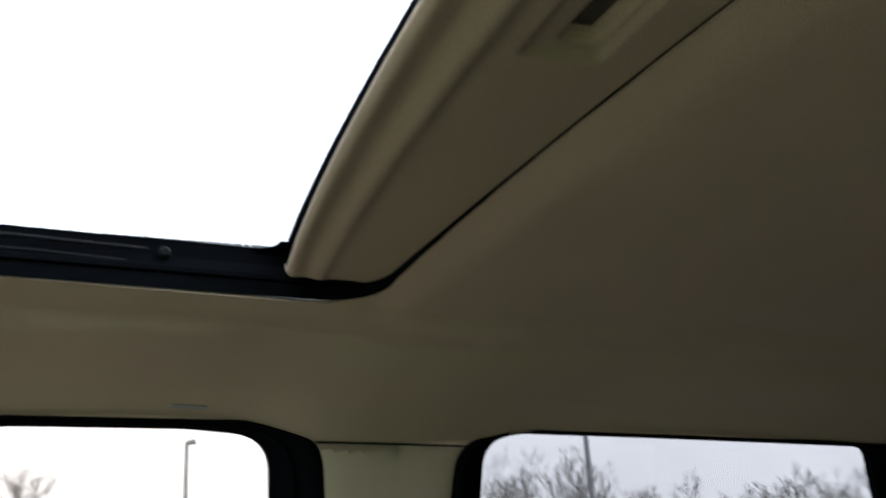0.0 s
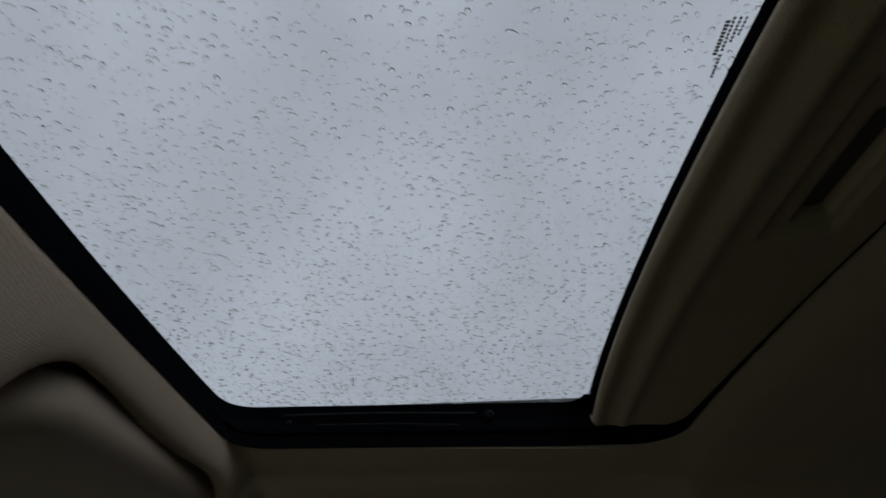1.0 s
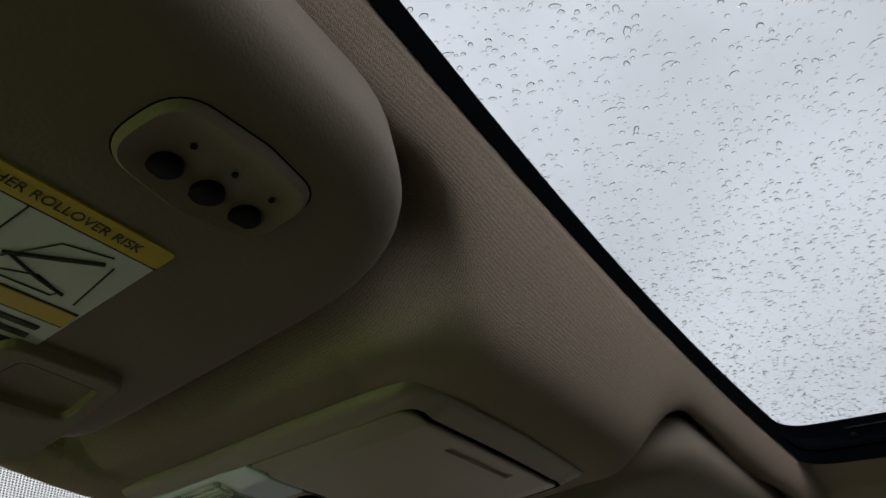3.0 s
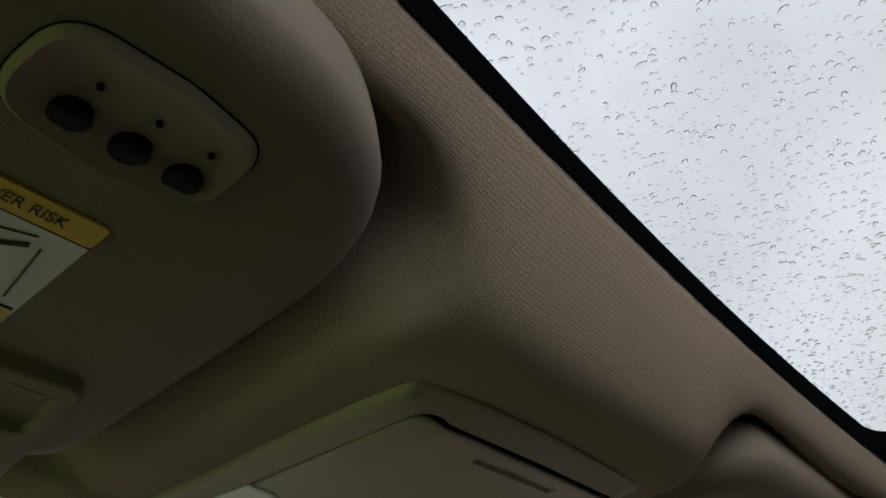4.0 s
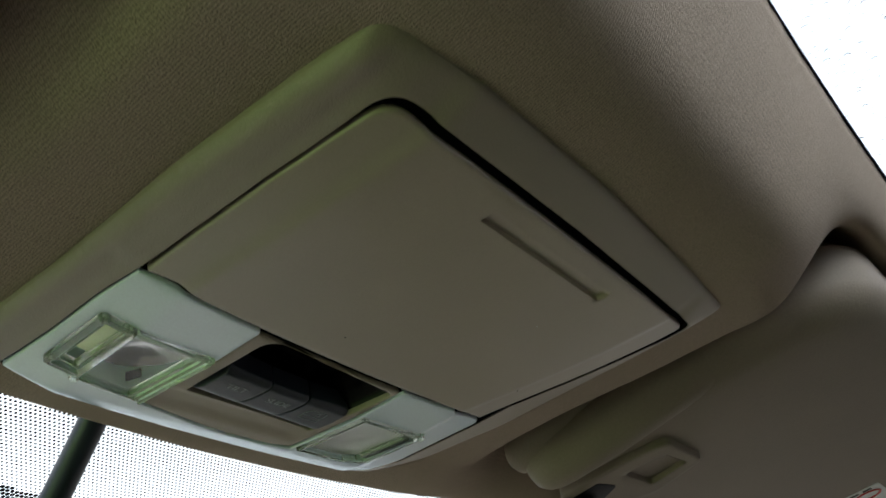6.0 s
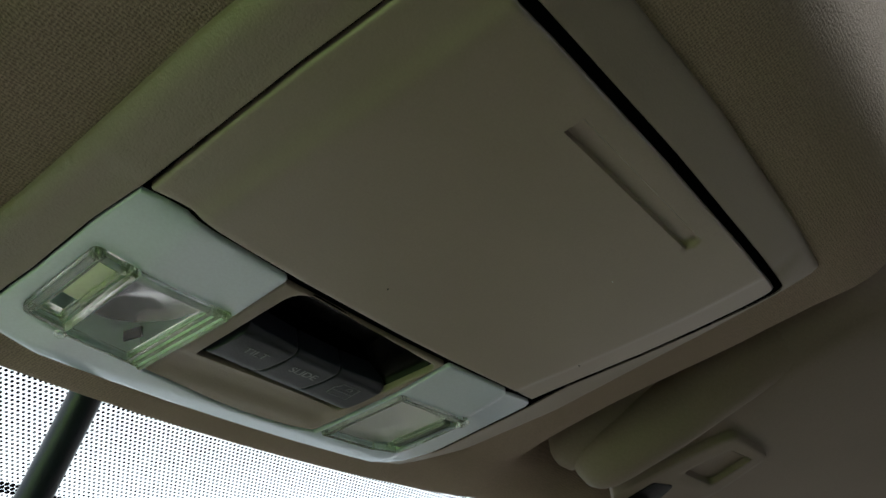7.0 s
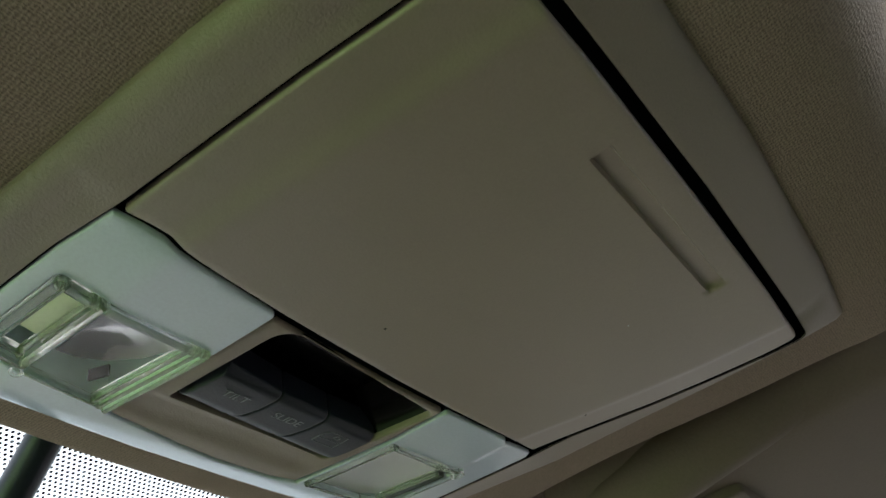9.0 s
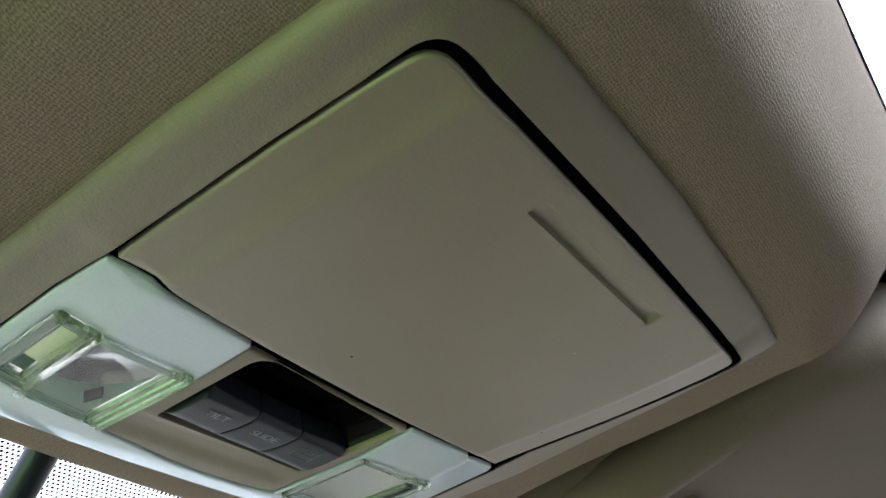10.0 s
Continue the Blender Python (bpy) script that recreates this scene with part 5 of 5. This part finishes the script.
    # seals with a double bead, and panes
    for line, inner, nm, label, glass in (
            (front, rounded([(0.27, 1.02), (0.27, 1.40), (0.09, 1.478), (-0.30 + 0.5 * shut, 1.4870), (-0.45 + shut, 1.4800), (-0.530 + shut, 1.470), (-0.530 + shut, 1.36), (-0.540 + shut, 1.02)], [0.03, 0.03, 0.05, 0.1, 0.04, 0.040, 0.05, 0.03], 8),
             "window_2" if sgn > 0 else "window_4", "front door window with black rubber seal", front_glass),
            (rear, rounded([(-0.775, 1.02), (-0.755, 1.36), (-0.770, 1.456), (-0.83, 1.4640), (-1.30, 1.4325), (-1.402, 1.4255), (-1.403, 1.36), (-1.41, 1.02)], [0.03, 0.05, 0.045, 0.04, 0.1, 0.015, 0.04, 0.03], 8),
             "window_3" if sgn > 0 else "window_5", "rear door window in tinted privacy glass", REAR_GLASS)):
        win = thing(nm, None, label, "side window", kind="structure")
        a, b = resample(line, 0.012), inner
        c = Vector((sum(p[0] for p in a) / len(a), sum(p[1] for p in a) / len(a)))
        b2 = []
        for p in a:
            d = Vector(p) - c
            best = None
            for i in range(len(b)):
                q0, q1 = Vector(b[i - 1]) - c, Vector(b[i]) - c
                e = q1 - q0
                den = d.x * e.y - d.y * e.x
                if abs(den) < 1e-12:
                    continue
                t = (q0.x * e.y - q0.y * e.x) / den
                s = (q0.x * d.y - q0.y * d.x) / den
                if t > 0 and -1e-6 <= s <= 1 + 1e-6 and (best is None or t < best):
                    best = t
            q = c + d * min(best or 1, 0.995)
            b2.append((q.x, q.y))
        rings = []
        for t, dx in ((-0.06, 0.004), (0.05, 0.001), (0.18, 0.0), (0.34, 0.004), (0.42, 0.016), (0.50, 0.017), (0.58, 0.014), (0.72, 0.018), (0.80, 0.026), (1.0, 0.030), (1.0, 0.042)):
            rings.append([(sgn * (wx(z0) + dx), y0 + (y1 - y0) * t, z0 + (z1 - z0) * t) for (y0, z0), (y1, z1) in zip(a, b2)])
        loft("seal", rings, SEAL, win, "black rubber door seal", cap_end=False, sharp=50)
        g = mesh_ob("pane", [(sgn * (wx(z) + 0.038), y, z) for y, z in a], [tuple(range(len(a)))], glass, False)
        under(g, win, "rain-wet side glass")


side(1, FRONT_GLASS, "right")
side(-1, DRIVER_GLASS, "left")

# joint between headliner and pillar trim
for sx in (1, -1):
    j = thing("pillar_joint", None, "dark joint line across the top of the pillar trim", "trim joint", kind="structure")
    tube("joint", [(sx * 0.5992, -0.567, 1.4605), (sx * 0.5990, -0.65, 1.4555), (sx * 0.5992, -0.735, 1.4500)], 0.0011, BLACK, j, n=8)

# pull for the coat hook above the front passenger window
hook = thing("hook_cover", None, "small grey cover set in the headliner above the window", "hook cover")
plate("cover", rounded([(0.5868, -0.4610), (0.5908, -0.4610), (0.5908, -0.4305), (0.5868, -0.4305)], 0.001, 3), [(0, 0.003), (0, -0.0010), (0.0006, -0.0016)],
      lambda x, y, w: (x + 0.5 * w, y, liner(x, y) + 0.87 * w), STEEL, hook, cap_start=True)


def plain(name, corners, mat, label, thick):
    """Flat slab with thickness along its normal."""
    a, b, c = (Vector(corners[i]) for i in range(3))
    n = (b - a).cross(c - a).normalized() * thick
    v = [Vector(p) for p in corners] + [Vector(p) + n for p in corners]
    k = len(corners)
    f = [tuple(range(k))[::-1], tuple(range(k, 2 * k))] + [(i, (i + 1) % k, k + (i + 1) % k, k + i) for i in range(k)]
    return tagged(mesh_ob(name, v, f, mat, False), label, name.split("_")[0], kind="structure")


plain("floor", [(-0.68, 0.95, 0.40), (0.68, 0.95, 0.40), (0.68, -2.08, 0.40), (-0.68, -2.08, 0.40)], LOWER, "plain dark beige cabin floor", 0.05)
plain("wall_rear", [(-0.68, -2.05, 0.40), (0.68, -2.05, 0.40), (0.68, -2.05, 1.62), (-0.68, -2.05, 1.62)], LOWER, "plain beige rear end of the cabin", 0.05)
plain("wall_front", [(0.68, 0.93, 0.40), (-0.68, 0.93, 0.40), (-0.68, 0.93, 1.04), (0.68, 0.93, 1.04)], LOWER, "plain beige front end of the cabin", -0.05)
# unseen dashboard slab, kept pale to bounce windscreen light onto the console
plain("wall_dashboard", [(-0.66, 0.93, 0.985), (0.66, 0.93, 0.985), (0.66, 0.32, 0.955), (-0.66, 0.32, 0.955)], DASH, "plain pale dashboard slab added under the windscreen to bounce light up", 0.05)
for sx, tag in ((1, "front_right"), (-1, "front_left")):
    plain(f"wall_{tag}", [(sx * 0.64, 0.40, 0.40), (sx * 0.64, 0.95, 0.40), (sx * 0.64, 0.95, 1.04), (sx * 0.64, 0.40, 1.30)], LOWER, "plain beige side of the footwell", 0.04 * sx)


def roof_skin():
    """Painted roof above the headliner, with the opening left for the glass."""
    hole = inset(LIP, -0.05)
    rings = []
    for t in (0, 0.3, 0.7, 1.0):
        ring_ = []
        for x, y in hole:
            ox = max(-0.66, min(0.66, x * 1.42))
            oy = 0.082 - 0.22 * ox * ox if y > -0.2 else (-2.1 if y < -0.55 else -0.2 + (y + 0.2) * 5.43)
            px, py = x + (ox - x) * t, y + (oy - y) * t
            ring_.append((px, py, 1.640 - 0.014 * (px / 0.4) ** 2 - 0.11 * smooth(-0.12, 0.09, py)))
        rings.append(ring_)
    rings.append([(x, y, z - 0.008) for x, y, z in rings[-1]])
    ob = loft("roof", rings, PAINT, cap_end=False)
    tagged(ob, "dark painted car roof round the glass panel", "roof", kind="structure")


roof_skin()


# ---------------------------------------------------------------- outside
def ground_z(x, y):
    return -0.135 * max(0.0, math.hypot(x, y) - 7)


def outside():
    n, radii = 64, (0.0, 2, 5, 9, 14, 20, 28, 38, 50, 65, 90, 140, 260, 600, 1500, 4000)
    rings = [[(max(r, 0.01) * math.cos(a), max(r, 0.01) * math.sin(a), ground_z(r, 0)) for a in [i * math.tau / n for i in range(n)]] for r in radii]
    g = loft("ground", rings[::-1], CONCRETE, cap_end=True)
    tagged(g, "wet grey concrete ground falling away from the parked car", "ground", kind="structure")

    def pole(d, dist, top_z, arm, label):
        base = Vector((d[0] * dist, d[1] * dist, 0))
        z0 = ground_z(base.x, base.y)
        p = thing("light_pole", None, label, "light pole", "light poles in the distance")
        tube("pole", [(base.x, base.y, z0), (base.x, base.y, (z0 + top_z) / 2), (base.x, base.y, top_z)], [0.16, 0.13, 0.10], STEEL, p, n=10)
        side_ = Vector((d[1], -d[0], 0)).normalized()
        q = base + side_ * arm
        tube("lamp_head", [(base.x, base.y, top_z - 0.05), (q.x, q.y, top_z + 0.03)], [0.13, 0.16], STEEL, p, n=8)
    pole((0.9875, -0.1475), 45, 1.417 + 0.0625 * 45, 0.45, "grey steel light pole with one lamp head")
    pole((0.8070, -0.5900), 38, 6.0, 1.0, "tall thin grey light pole")

    def tree(x, y, height, seed):
        rnd = random.Random(seed)
        z0 = ground_z(x, y)
        t = thing("bare_tree", None, "leafless winter tree with fine grey-brown twigs", "tree", "bare trees beyond the car park")
        verts, faces = [], []

        def limb(p, d, length, r, depth):
            n = 5 if depth < 3 else 3
            pts, dirs = [p], d.copy()
            for k in range(3):
                dirs = (dirs + Vector((rnd.uniform(-0.2, 0.2), rnd.uniform(-0.2, 0.2), rnd.uniform(-0.02, 0.16)))).normalized()
                pts.append(pts[-1] + dirs * length / 3)
            base = len(verts)
            a = d.orthogonal().normalized()
            b = d.cross(a)
            for k, q in enumerate(pts):
                rr = r * (1 - 0.22 * k)
                for i in range(n):
                    an = i * math.tau / n
                    verts.append(q + (a * math.cos(an) + b * math.sin(an)) * rr)
            for k in range(3):
                for i in range(n):
                    j = (i + 1) % n
                    faces.append((base + k * n + i, base + k * n + j, base + (k + 1) * n + j, base + (k + 1) * n + i))
            if depth >= 5:
                return
            for _ in range(rnd.choice((3, 4)) if depth else 6):
                at = pts[rnd.choice((1, 2, 3, 3))]
                s = (dirs + Vector((rnd.uniform(-1, 1), rnd.uniform(-1, 1), rnd.uniform(-0.15, 0.7))) * (0.75 if depth else 0.9)).normalized()
                limb(at, s, length * rnd.uniform(0.55, 0.75), max(0.012, r * 0.48), depth + 1)
        limb(Vector((x, y, z0)), Vector((0, 0, 1)), height * 0.42, height * 0.016, 0)
        mesh_ob("crown", verts, faces, BARK).parent = t
        trunk = [Vector((x, y, z0 - 0.2)), Vector((x, y, z0 + height * 0.14))]
        tube("trunk", trunk, [height * 0.020, height * 0.016], BARK, t, n=8)

    rows = ((0.876, -0.482, 60, 0.004), (0.858, -0.514, 72, 0.018), (0.832, -0.555, 58, 0.026), (0.818, -0.575, 76, 0.000), (0.795, -0.607, 62, -0.004), (0.779, -0.626, 78, -0.018), (0.750, -0.661, 64, -0.018),
            (0.725, -0.688, 74, -0.028), (0.690, -0.724, 80, -0.026), (0.663, -0.749, 62, -0.016), (0.63, -0.777, 82, -0.024), (0.603, -0.798, 60, 0.004), (0.57, -0.82, 70, 0.0),
            (0.999, 0.024, 60, 0.028), (0.9985, 0.055, 72, 0.02), (0.965, -0.26, 85, -0.02))
    for i, (dx, dy, dist, rise) in enumerate(rows):
        tree(dx * dist, dy * dist, 1.417 + rise * dist + 0.135 * (dist - 7), 20 + i)


outside()
